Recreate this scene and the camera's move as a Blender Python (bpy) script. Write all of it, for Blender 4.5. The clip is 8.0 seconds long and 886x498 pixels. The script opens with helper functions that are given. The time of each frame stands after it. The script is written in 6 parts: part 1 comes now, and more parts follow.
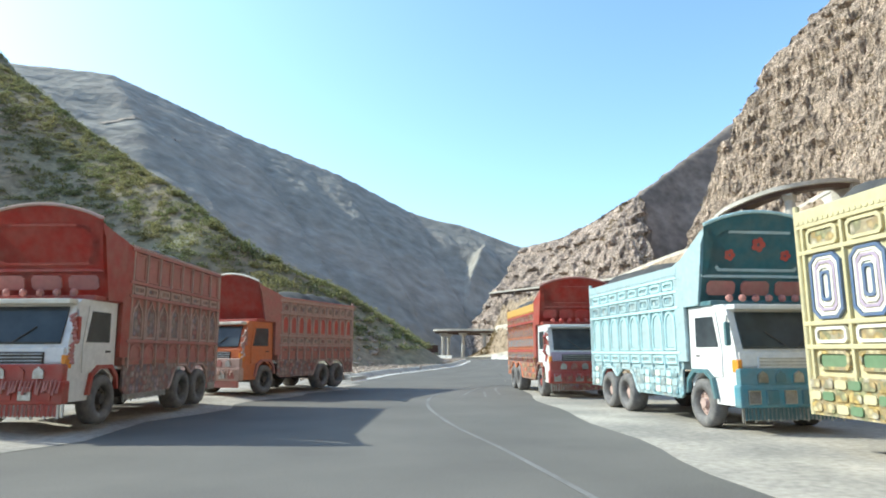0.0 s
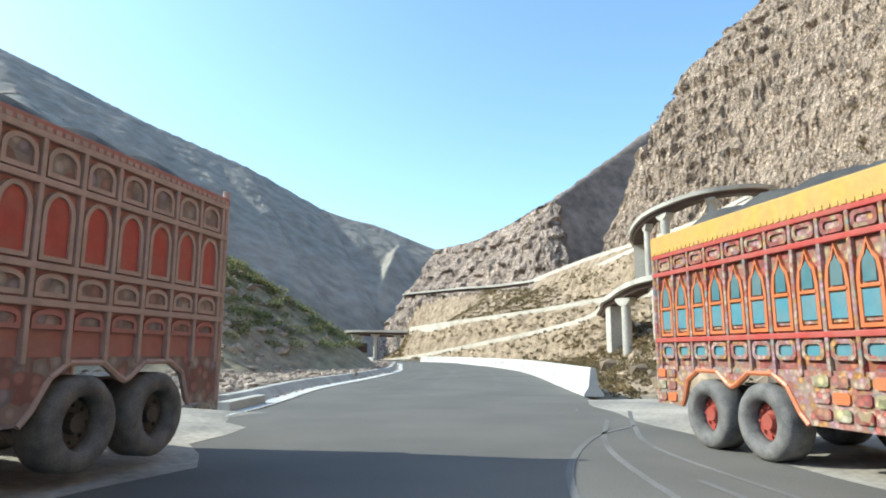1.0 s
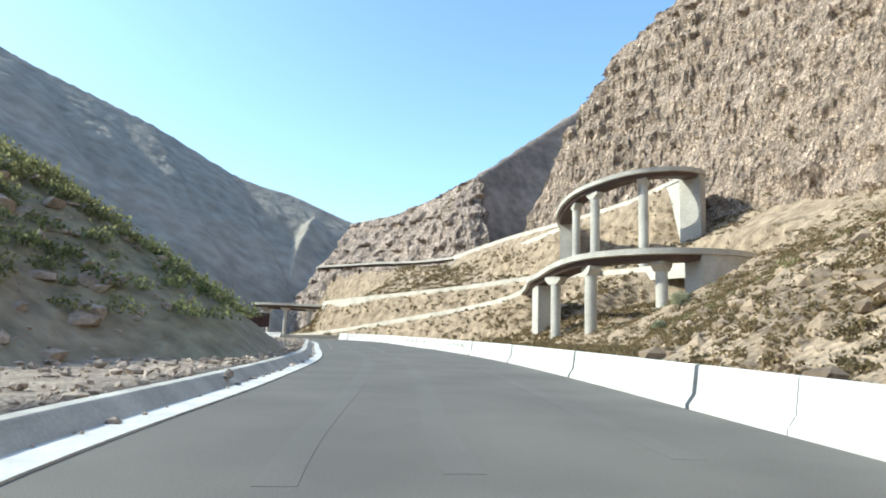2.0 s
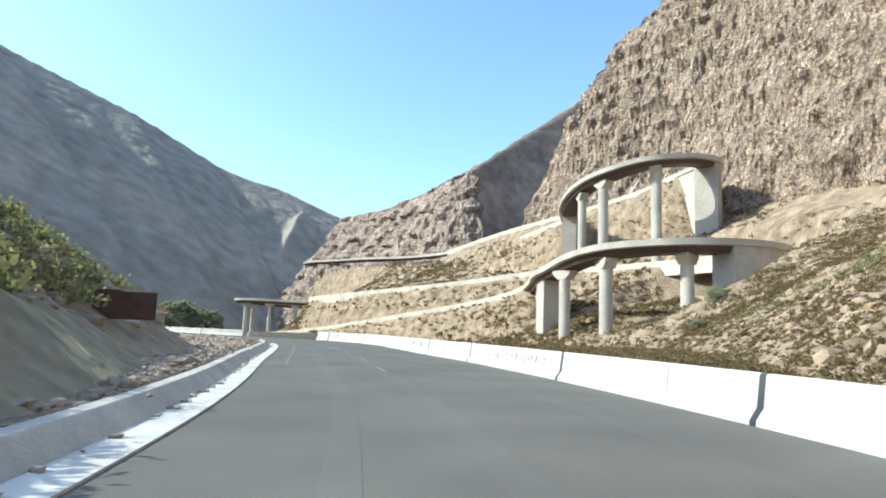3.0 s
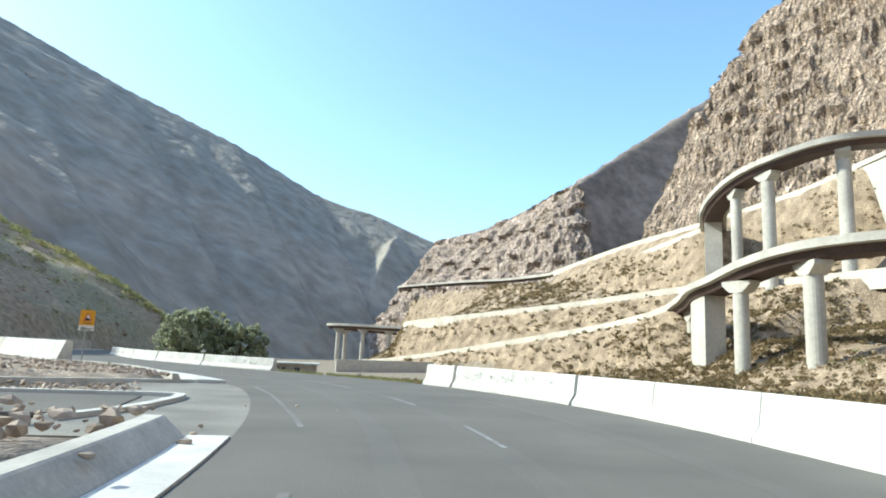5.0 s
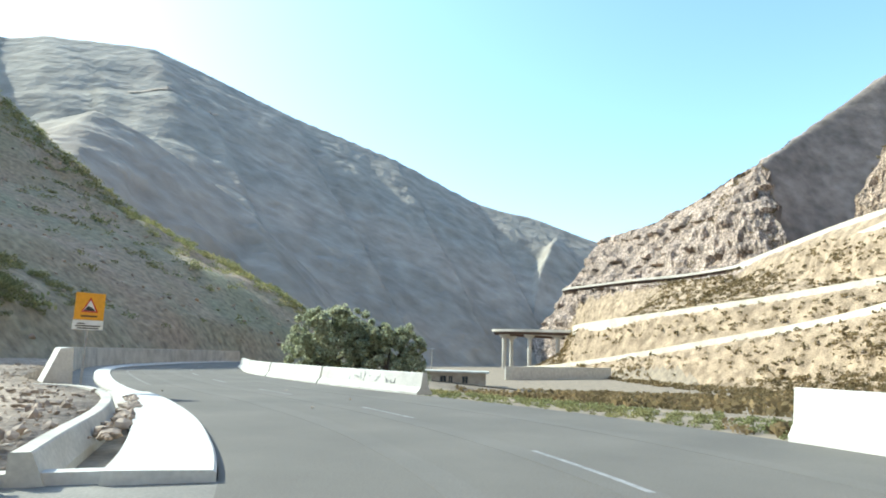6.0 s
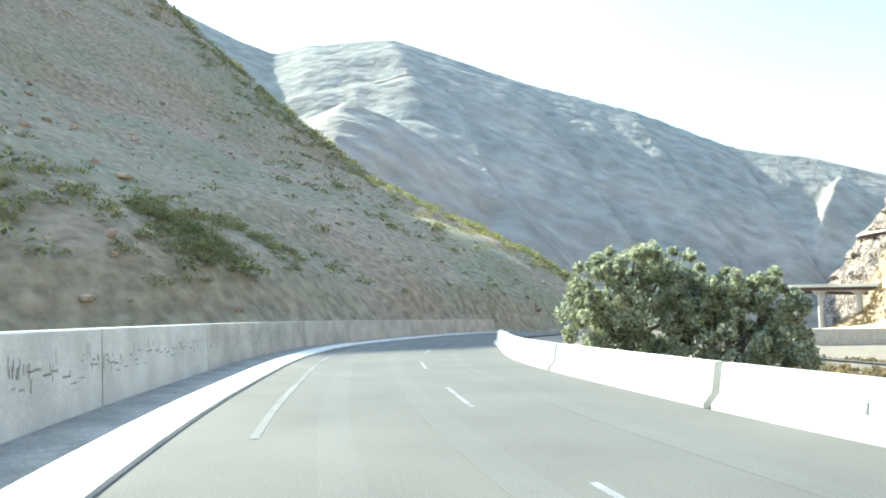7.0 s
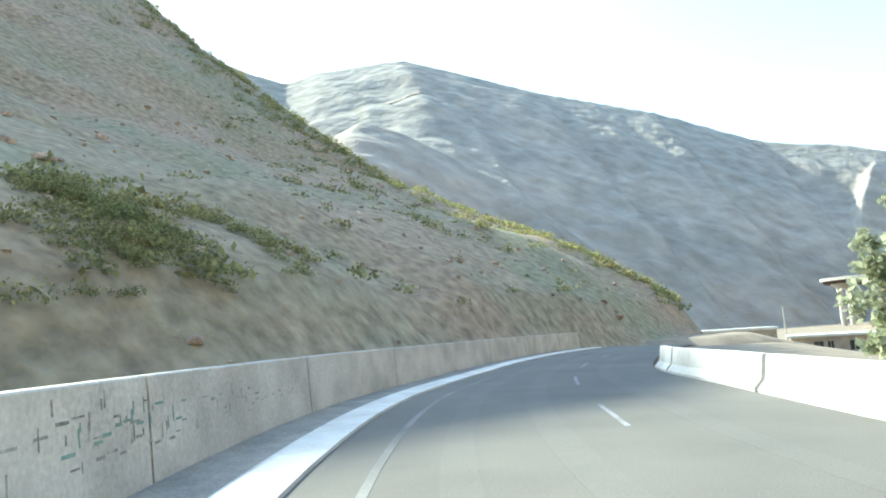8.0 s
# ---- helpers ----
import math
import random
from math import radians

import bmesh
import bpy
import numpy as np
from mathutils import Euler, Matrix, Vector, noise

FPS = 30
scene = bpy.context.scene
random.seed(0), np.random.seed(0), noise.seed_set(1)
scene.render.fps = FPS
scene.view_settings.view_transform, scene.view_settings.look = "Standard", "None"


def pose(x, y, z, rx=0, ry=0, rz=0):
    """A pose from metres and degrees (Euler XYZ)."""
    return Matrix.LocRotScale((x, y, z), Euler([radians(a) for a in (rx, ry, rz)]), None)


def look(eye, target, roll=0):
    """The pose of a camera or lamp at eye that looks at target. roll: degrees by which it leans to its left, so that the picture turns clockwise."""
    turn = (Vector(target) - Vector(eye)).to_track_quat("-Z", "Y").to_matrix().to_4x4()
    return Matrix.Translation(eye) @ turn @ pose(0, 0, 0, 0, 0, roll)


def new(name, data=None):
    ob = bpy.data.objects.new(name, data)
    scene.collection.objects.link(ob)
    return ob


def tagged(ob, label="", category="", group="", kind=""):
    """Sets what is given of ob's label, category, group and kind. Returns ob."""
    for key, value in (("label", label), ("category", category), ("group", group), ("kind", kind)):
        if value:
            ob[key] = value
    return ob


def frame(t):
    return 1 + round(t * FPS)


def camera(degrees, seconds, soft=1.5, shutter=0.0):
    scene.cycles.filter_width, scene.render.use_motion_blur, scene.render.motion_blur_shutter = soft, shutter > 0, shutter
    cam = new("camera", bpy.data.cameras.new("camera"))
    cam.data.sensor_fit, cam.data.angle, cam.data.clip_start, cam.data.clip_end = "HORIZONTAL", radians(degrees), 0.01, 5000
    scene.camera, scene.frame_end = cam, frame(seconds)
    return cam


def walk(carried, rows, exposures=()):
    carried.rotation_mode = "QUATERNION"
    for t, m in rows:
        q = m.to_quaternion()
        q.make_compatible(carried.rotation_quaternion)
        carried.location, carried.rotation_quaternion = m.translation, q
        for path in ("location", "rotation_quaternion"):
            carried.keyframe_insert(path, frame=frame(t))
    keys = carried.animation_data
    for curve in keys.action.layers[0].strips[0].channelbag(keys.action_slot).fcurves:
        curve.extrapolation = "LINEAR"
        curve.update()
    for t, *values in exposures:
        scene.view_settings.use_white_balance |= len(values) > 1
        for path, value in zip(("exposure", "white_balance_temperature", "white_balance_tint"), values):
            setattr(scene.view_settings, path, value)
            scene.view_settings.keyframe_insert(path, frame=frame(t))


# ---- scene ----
cam = camera(69.9, 8.0, soft=1.9)
PATH = [
    (0, (1.777, -2.17, 1.531), (2.02, -0.21, 1.85), -0.2),
    (0.3, (1.439, 3.152, 1.451), (1.69, 5.11, 1.775), -0.0),
    (0.5, (1.408, 6.942, 1.376), (1.679, 8.894, 1.716), 0.4),
    (0.7, (1.507, 10.693, 1.33), (1.866, 12.627, 1.692), 0.7),
    (1, (1.952, 16.343, 1.309), (2.467, 18.248, 1.636), 0.2),
    (1.2, (2.375, 20.014, 1.287), (2.961, 21.901, 1.594), 0.1),
    (1.5, (3.003, 25.157, 1.328), (3.698, 27.013, 1.6), 0.7),
    (3, (11.035, 54.102, 1.398), (11.835, 55.917, 1.656), 2.17),
    (3.5, (13.547, 64.726, 1.237), (14.242, 66.572, 1.569), 2.91),
    (4, (15.833, 75.322, 1.290), (16.486, 77.184, 1.620), 2.79),
    (5.3, (20.200, 99.080, 1.260), (20.624, 101.005, 1.600), 2.08),
    (5.5, (20.430, 102.521, 1.242), (20.769, 104.461, 1.588), 1.48),
    (6, (20.489, 110.877, 1.252), (20.515, 112.849, 1.585), 1.61),
    (6.5, (18.637, 119.416, 1.244), (18.259, 121.365, 1.492), 1.31),
    (7, (15.585, 126.997, 1.353), (14.872, 128.853, 1.568), 0.13),
    (7.5, (11.308, 133.928, 1.332), (10.436, 135.712, 1.571), -2.59),
    (8, (7.576, 140.157, 1.366), (6.802, 141.980, 1.645), -3.78),
]
walk(cam, [(t, look(eye, target, roll)) for t, eye, target, roll in PATH],
     [(0.0, 1.24, 6100, -2), (1.0, 1.2, 6100, -2), (4.2, 1.22, 6100, -2), (5.3, 1.32, 6200, -4), (6.0, 1.55, 6250, -5), (6.5, 2.2, 6050, -8), (7.0, 2.25, 6200, -9), (8.0, 2.25, 6350, -9)])

# ---------------------------------------------------------------- sky and sun
SUN_ELEVATION = radians(36.0)
SUN_FROM = Vector((-0.929, 0.371, 0.0))
world = bpy.data.worlds.new("sky")
scene.world = world
world.use_nodes = True
wn = world.node_tree.nodes
sky = wn.new("ShaderNodeTexSky")
sky.sky_type = "NISHITA"
sky.sun_disc = False
sky.sun_elevation = SUN_ELEVATION
sky.sun_rotation = math.atan2(SUN_FROM.x, SUN_FROM.y)
sky.dust_density = 1.1
sky.air_density = 1.0
sky.ozone_density = 3.0
world.node_tree.links.new(sky.outputs[0], wn["Background"].inputs[0])
wn["Background"].inputs[1].default_value = 0.15
sun_data = bpy.data.lights.new("sun", "SUN")
sun_data.energy = 2.75
sun_data.angle = radians(0.5)
sun_data.color = (1.0, 0.95, 0.87)
sun = new("sun", sun_data)
sun.matrix_world = look((0, 0, 60), Vector((0, 0, 60)) - (SUN_FROM * math.cos(SUN_ELEVATION) + Vector((0, 0, math.sin(SUN_ELEVATION)))))


# ---------------------------------------------------------------- materials
def rgb(r, g, b):
    return (r, g, b, 1.0)


MATS = {}


def material(name, base, second=None, scale=3.0, rough=0.8, metal=0.0, bump=0.2, fine=40.0, detail=6.0,
             spread=(0.35, 0.65), fine_mix=0.25, vary=0.0, island=False, bump_dist=0.02, glow_through=0.0):
    """Two tones mixed by broad noise, broken up by fine noise, with relief from both."""
    if name in MATS:
        return MATS[name]
    m = bpy.data.materials.new(name)
    m.use_nodes = True
    nt = m.node_tree
    n, l = nt.nodes, nt.links
    bsdf = n["Principled BSDF"]
    bsdf.inputs["Roughness"].default_value = rough
    bsdf.inputs["Metallic"].default_value = metal
    bsdf.inputs["Specular IOR Level"].default_value = 0.3
    geo = n.new("ShaderNodeNewGeometry")
    second = second or tuple(c * 0.72 for c in base)
    big = n.new("ShaderNodeTexNoise")
    big.inputs["Scale"].default_value = scale
    big.inputs["Detail"].default_value = detail
    small = n.new("ShaderNodeTexNoise")
    small.inputs["Scale"].default_value = fine
    small.inputs["Detail"].default_value = 4.0
    for tex in (big, small):
        l.new(geo.outputs["Position"], tex.inputs["Vector"])
    ramp = n.new("ShaderNodeMapRange")
    ramp.inputs[1].default_value, ramp.inputs[2].default_value = spread
    l.new(big.outputs[0], ramp.inputs[0])
    mix = n.new("ShaderNodeMix")
    mix.data_type = "RGBA"
    mix.inputs[6].default_value, mix.inputs[7].default_value = rgb(*base), rgb(*second)
    l.new(ramp.outputs[0], mix.inputs[0])
    grain = n.new("ShaderNodeMapRange")
    grain.inputs[1].default_value, grain.inputs[2].default_value = 0.25, 0.75
    grain.inputs[3].default_value, grain.inputs[4].default_value = 1 - fine_mix, 1 + fine_mix
    l.new(small.outputs[0], grain.inputs[0])
    out = n.new("ShaderNodeVectorMath")
    out.operation = "SCALE"
    l.new(mix.outputs[2], out.inputs[0])
    l.new(grain.outputs[0], out.inputs[3])
    last = out
    if vary:
        shift = n.new("ShaderNodeMapRange")
        shift.inputs[3].default_value, shift.inputs[4].default_value = 1 - vary, 1 + vary
        if island:
            l.new(geo.outputs["Random Per Island"], shift.inputs[0])
        else:
            info = n.new("ShaderNodeObjectInfo")
            l.new(info.outputs["Random"], shift.inputs[0])
        last = n.new("ShaderNodeVectorMath")
        last.operation = "SCALE"
        l.new(out.outputs[0], last.inputs[0])
        l.new(shift.outputs[0], last.inputs[3])
    l.new(last.outputs[0], bsdf.inputs["Base Color"])
    if glow_through:
        thin = n.new("ShaderNodeBsdfTranslucent")
        both = n.new("ShaderNodeMixShader")
        both.inputs[0].default_value = glow_through
        l.new(last.outputs[0], thin.inputs[0])
        l.new(bsdf.outputs[0], both.inputs[1])
        l.new(thin.outputs[0], both.inputs[2])
        l.new(both.outputs[0], n["Material Output"].inputs[0])
    if bump:
        add = n.new("ShaderNodeMath")
        l.new(big.outputs[0], add.inputs[0])
        l.new(small.outputs[0], add.inputs[1])
        b = n.new("ShaderNodeBump")
        b.inputs["Strength"].default_value = bump
        b.inputs["Distance"].default_value = bump_dist
        l.new(add.outputs[0], b.inputs["Height"])
        l.new(b.outputs[0], bsdf.inputs["Normal"])
    MATS[name] = m
    return m


def paint(name, base, rough=0.45, dirt=0.25, metal=0.0):
    """Weathered paint: dusty and chipped in patches."""
    dusty = tuple(c * (1 - dirt) + d * dirt for c, d in zip(base, (0.30, 0.25, 0.19)))
    return material(name, base, dusty, scale=3.2, rough=rough, metal=metal, bump=0.08, fine=9.0, fine_mix=0.10, detail=9.0, bump_dist=0.01)


def striped(name, tones, scale, rough, bump, bump_dist, wave):
    """Bedded rock: tilted beds of several tones, cracked and pitted, with crevice shade painted along the cracks."""
    m = bpy.data.materials.new(name)
    m.use_nodes = True
    nt = m.node_tree
    n, l = nt.nodes, nt.links
    bsdf = n["Principled BSDF"]
    bsdf.inputs["Roughness"].default_value = rough
    bsdf.inputs["Specular IOR Level"].default_value = 0.15
    geo = n.new("ShaderNodeNewGeometry")
    place = n.new("ShaderNodeMapping")
    place.inputs["Rotation"].default_value = (radians(7), radians(-5), 0)
    place.inputs["Scale"].default_value = (0.32, 0.32, 1.15)
    l.new(geo.outputs["Position"], place.inputs["Vector"])
    beds = n.new("ShaderNodeTexNoise")
    beds.inputs["Scale"].default_value = scale * 1.6
    beds.inputs["Detail"].default_value = 7.0
    beds.inputs["Roughness"].default_value = 0.65
    l.new(place.outputs[0], beds.inputs["Vector"])
    tall = n.new("ShaderNodeMapping")
    tall.inputs["Rotation"].default_value = (radians(-6), radians(5), 0)
    tall.inputs["Scale"].default_value = (1.05, 1.05, 0.42)
    l.new(geo.outputs["Position"], tall.inputs["Vector"])
    blocks = n.new("ShaderNodeTexVoronoi")
    blocks.inputs["Scale"].default_value = scale
    l.new(tall.outputs[0], blocks.inputs["Vector"])
    pits = n.new("ShaderNodeTexNoise")
    pits.inputs["Scale"].default_value = scale * 0.22
    pits.inputs["Detail"].default_value = 9.0
    pits.inputs["Roughness"].default_value = 0.7
    l.new(geo.outputs["Position"], pits.inputs["Vector"])
    ramp = n.new("ShaderNodeValToRGB")
    cr = ramp.color_ramp
    cr.elements[0].position, cr.elements[0].color = 0.3, rgb(*tones[0])
    cr.elements[1].position, cr.elements[1].color = 0.7, rgb(*tones[-1])
    for k, tone in enumerate(tones[1:-1]):
        e = cr.elements.new(0.3 + 0.4 * (k + 1) / (len(tones) - 1))
        e.color = rgb(*tone)
    l.new(beds.outputs[0], ramp.inputs[0])
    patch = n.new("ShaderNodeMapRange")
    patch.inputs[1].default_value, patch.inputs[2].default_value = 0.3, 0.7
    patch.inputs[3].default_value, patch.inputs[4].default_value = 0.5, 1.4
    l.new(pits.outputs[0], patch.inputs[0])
    tone = n.new("ShaderNodeVectorMath")
    tone.operation = "SCALE"
    facet = n.new("ShaderNodeTexVoronoi")
    facet.inputs["Scale"].default_value = scale * 1.0
    l.new(tall.outputs[0], facet.inputs["Vector"])
    facet_tone = n.new("ShaderNodeMapRange")
    facet_tone.inputs[3].default_value, facet_tone.inputs[4].default_value = 0.72, 1.25
    l.new(facet.outputs["Color"], facet_tone.inputs[0])
    both = n.new("ShaderNodeMath")
    both.operation = "MULTIPLY"
    l.new(patch.outputs[0], both.inputs[0])
    l.new(facet_tone.outputs[0], both.inputs[1])
    l.new(ramp.outputs[0], tone.inputs[0])
    l.new(both.outputs[0], tone.inputs[3])
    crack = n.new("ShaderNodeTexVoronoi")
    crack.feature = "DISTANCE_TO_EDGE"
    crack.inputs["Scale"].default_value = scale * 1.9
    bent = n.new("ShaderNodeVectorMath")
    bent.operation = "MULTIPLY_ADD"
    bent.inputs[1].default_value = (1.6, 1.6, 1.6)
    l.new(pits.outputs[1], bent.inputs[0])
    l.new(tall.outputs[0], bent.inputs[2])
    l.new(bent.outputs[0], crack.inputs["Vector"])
    # Crevice shade put into the colour: darker along crack edges, without relief.
    crevice_shade = n.new("ShaderNodeMapRange")
    crevice_shade.inputs[1].default_value, crevice_shade.inputs[2].default_value = 0.0, 0.16
    crevice_shade.inputs[3].default_value, crevice_shade.inputs[4].default_value = 0.42, 1.14
    l.new(crack.outputs["Distance"], crevice_shade.inputs[0])
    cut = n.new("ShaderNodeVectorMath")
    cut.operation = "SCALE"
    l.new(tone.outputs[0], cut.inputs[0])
    l.new(crevice_shade.outputs[0], cut.inputs[3])
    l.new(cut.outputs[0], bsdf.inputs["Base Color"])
    add = n.new("ShaderNodeMath")
    add.operation = "MULTIPLY_ADD"
    l.new(blocks.outputs["Distance"], add.inputs[0])
    add.inputs[1].default_value = wave
    l.new(beds.outputs[0], add.inputs[2])
    b = n.new("ShaderNodeBump")
    b.inputs["Strength"].default_value = bump
    b.inputs["Distance"].default_value = bump_dist
    l.new(add.outputs[0], b.inputs["Height"])
    l.new(b.outputs[0], bsdf.inputs["Normal"])
    return m


ASPHALT = material("asphalt", (0.158, 0.146, 0.124), (0.122, 0.113, 0.097), scale=0.35, rough=0.85, bump=0.35, fine=45.0, fine_mix=0.22, bump_dist=0.01)
ROADLINE = material("worn_road_paint", (0.215, 0.208, 0.19), (0.145, 0.138, 0.125), scale=0.5, rough=0.8, bump=0.1, spread=(0.35, 0.65))
DASHPAINT = material("dash_paint", (0.31, 0.31, 0.30), (0.17, 0.17, 0.167), scale=4.0, rough=0.8, bump=0.1)
DUST = material("roadside_dust", (0.31, 0.255, 0.185), (0.20, 0.165, 0.125), scale=0.5, rough=0.95, bump=0.5, fine=9.0, bump_dist=0.05)
LAYBY = material("dusty_hardstanding", (0.45, 0.40, 0.33), (0.26, 0.24, 0.205), scale=0.45, rough=0.95, bump=0.4, fine=8.0, bump_dist=0.03)
GRAVEL = material("stony_ground", (0.45, 0.365, 0.28), (0.26, 0.21, 0.165), scale=1.5, rough=0.95, bump=0.9, fine=11.0, fine_mix=0.45, bump_dist=0.12)
SLOPE = material("dry_scree_slope", (0.45, 0.345, 0.235), (0.22, 0.165, 0.11), scale=0.22, rough=0.95, bump=1.0, fine=2.6, fine_mix=0.5, detail=12.0, bump_dist=0.5)
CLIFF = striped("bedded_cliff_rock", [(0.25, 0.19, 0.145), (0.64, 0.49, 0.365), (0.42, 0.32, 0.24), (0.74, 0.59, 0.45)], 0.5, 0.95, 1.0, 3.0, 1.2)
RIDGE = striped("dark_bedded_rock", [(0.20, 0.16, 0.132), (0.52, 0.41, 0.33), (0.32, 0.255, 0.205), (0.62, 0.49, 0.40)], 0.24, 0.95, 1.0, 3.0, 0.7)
# Darker than RIDGE: the gully's shade is put into the rock colour.
GULLY = material("smooth_gully_rock_shade_toned", (0.20, 0.168, 0.142), (0.30, 0.25, 0.21), scale=0.03, rough=0.95, bump=0.8, fine=0.11, fine_mix=0.35, detail=12.0, bump_dist=2.0)
HILLSIDE = material("scrubby_hillside", (0.25, 0.24, 0.155), (0.32, 0.25, 0.175), scale=0.07, rough=0.95, bump=0.9, fine=1.3, fine_mix=0.4, detail=11.0, bump_dist=0.25)
MOUNTAIN = material("far_mountain_rock", (0.29, 0.266, 0.222), (0.35, 0.302, 0.245), scale=0.006, spread=(0.44, 0.62), rough=0.95, bump=0.7, fine=0.05, fine_mix=0.28, detail=12.0, bump_dist=6.0)
CONCRETE = material("pale_concrete", (0.64, 0.625, 0.575), (0.50, 0.48, 0.44), scale=1.1, rough=0.85, bump=0.25, fine=18.0, fine_mix=0.1)
CHANNEL = material("channel_bed", (0.36, 0.33, 0.28), (0.25, 0.23, 0.20), scale=1.4, rough=0.95, bump=0.4, fine=22.0, fine_mix=0.25)
WALLCON = material("stained_wall_concrete", (0.56, 0.53, 0.465), (0.40, 0.375, 0.325), scale=0.9, rough=0.85, bump=0.25, fine=16.0, fine_mix=0.14)
HILLCON = material("beige_hill_wall", (0.62, 0.565, 0.465), (0.48, 0.43, 0.35), scale=0.15, rough=0.9, bump=0.1, fine=1.5, fine_mix=0.15)
PIERCON = material("pier_concrete", (0.56, 0.525, 0.455), (0.43, 0.40, 0.345), scale=0.12, rough=0.85, bump=0.1, fine=1.2, fine_mix=0.12)
DECKSTEEL = material("brown_girder_steel", (0.105, 0.068, 0.056), (0.07, 0.047, 0.04), scale=0.2, rough=0.6, bump=0.05, fine=2.0)
INK = material("graffiti_ink", (0.13, 0.14, 0.14), (0.34, 0.34, 0.32), scale=8.0, rough=0.7, bump=0.0)


# ---------------------------------------------------------------- mesh helpers
def mesh_object(name, verts, faces, mat, smooth=False):
    me = bpy.data.meshes.new(name)
    me.from_pydata([tuple(map(float, v)) for v in verts], [], [tuple(map(int, f)) for f in faces])
    me.materials.append(mat)
    if smooth:
        me.shade_smooth()
    return new(name, me)


def part(name, bm, mat, parent=None, label="", smooth=False):
    me = bpy.data.meshes.new(name)
    bm.to_mesh(me)
    bm.free()
    me.materials.append(mat)
    if smooth:
        me.shade_smooth()
    ob = new(name, me)
    if parent is not None:
        ob.parent = parent
    if label:
        ob["label"] = label
    return ob


def thing(name, label, category, group="", m=None):
    ob = tagged(new(name), label, category, group)
    if m is not None:
        ob.matrix_world = m
    return ob


def add_box(bm, x0, x1, y0, y1, z0, z1, bevel=0.0):
    made = bmesh.ops.create_cube(bm, size=1.0)["verts"]
    for v in made:
        v.co = Vector(((x0 + x1) / 2 + v.co.x * (x1 - x0), (y0 + y1) / 2 + v.co.y * (y1 - y0), (z0 + z1) / 2 + v.co.z * (z1 - z0)))
    if bevel:
        edges = {e for v in made for e in v.link_edges}
        bmesh.ops.bevel(bm, geom=list(edges), offset=bevel, segments=2, profile=0.6, affect="EDGES")
    return bm


def box(x0, x1, y0, y1, z0, z1, bevel=0.0):
    return add_box(bmesh.new(), x0, x1, y0, y1, z0, z1, bevel)


def add_tube(bm, p0, p1, r0, r1=None, sides=12):
    r1 = r0 if r1 is None else r1
    axis = Vector(p1) - Vector(p0)
    turn = axis.to_track_quat("Z", "Y").to_matrix()
    rings = []
    for p, r in ((p0, r0), (p1, r1)):
        rings.append([bm.verts.new(Vector(p) + turn @ Vector((r * math.cos(a), r * math.sin(a), 0)))
                      for a in (2 * math.pi * k / sides for k in range(sides))])
    for k in range(sides):
        bm.faces.new((rings[0][k], rings[0][(k + 1) % sides], rings[1][(k + 1) % sides], rings[1][k]))
    bm.faces.new(rings[0][::-1])
    bm.faces.new(rings[1])
    return bm


def tube(p0, p1, r0, r1=None, sides=12):
    return add_tube(bmesh.new(), p0, p1, r0, r1, sides)


def smooth_line(points, sub=8):
    """A Catmull-Rom curve through the points."""
    p = np.array(points, float)
    p = np.vstack([2 * p[0] - p[1], p, 2 * p[-1] - p[-2]])
    out = []
    for i in range(1, len(p) - 2):
        for k in range(sub):
            t = k / sub
            a, b, c, d = p[i - 1:i + 3]
            out.append(0.5 * (2 * b + (c - a) * t + (2 * a - 5 * b + 4 * c - d) * t * t + (3 * b - a - 3 * c + d) * t ** 3))
    out.append(p[-2])
    return np.array(out)


def normals_2d(line):
    d = np.gradient(line[:, :2], axis=0)
    d /= np.linalg.norm(d, axis=1)[:, None] + 1e-9
    return np.stack([d[:, 1], -d[:, 0]], 1)


def sweep(line, section, closed=True):
    """Sweeps a section of (offset to the right, height) along a line of x, y, z."""
    line = np.asarray(line, float)
    nrm = normals_2d(line)
    verts, faces, k = [], [], len(section)
    for p, q in zip(line, nrm):
        for off, up in section:
            verts.append((p[0] + q[0] * off, p[1] + q[1] * off, p[2] + up))
    for i in range(len(line) - 1):
        for j in range(k if closed else k - 1):
            a, b = i * k + j, i * k + (j + 1) % k
            faces.append((a, b, b + k, a + k))
    if closed:
        faces.append(tuple(range(k))[::-1])
        faces.append(tuple((len(line) - 1) * k + j for j in range(k)))
    return verts, faces


def length_along(line):
    return np.r_[0, np.cumsum(np.linalg.norm(np.diff(line[:, :2], axis=0), axis=1))]


def at_length(line, s):
    d = length_along(line)
    return np.stack([np.interp(s, d, line[:, c]) for c in range(line.shape[1])], -1)


# ---------------------------------------------------------------- the lie of the land
def lattice(ix, iy, seed):
    h = np.sin(ix * 127.1 + iy * 311.7 + seed * 74.7) * 43758.5453
    return h - np.floor(h)


def value_noise(x, y, seed):
    ix, iy = np.floor(x), np.floor(y)
    fx, fy = x - ix, y - iy
    fx, fy = fx * fx * (3 - 2 * fx), fy * fy * (3 - 2 * fy)
    a, b = lattice(ix, iy, seed), lattice(ix + 1, iy, seed)
    c, d = lattice(ix, iy + 1, seed), lattice(ix + 1, iy + 1, seed)
    return (a * (1 - fx) + b * fx) * (1 - fy) + (c * (1 - fx) + d * fx) * fy


def fbm(x, y, size, seed, octaves=5, ridged=False):
    total, amp, norm = 0, 1.0, 0.0
    for o in range(octaves):
        v = value_noise(x / size * 2 ** o, y / size * 2 ** o, seed + o) * 2 - 1
        total = total + amp * ((1 - 2 * np.abs(v)) if ridged else v)
        norm += amp
        amp *= 0.55
    return total / norm


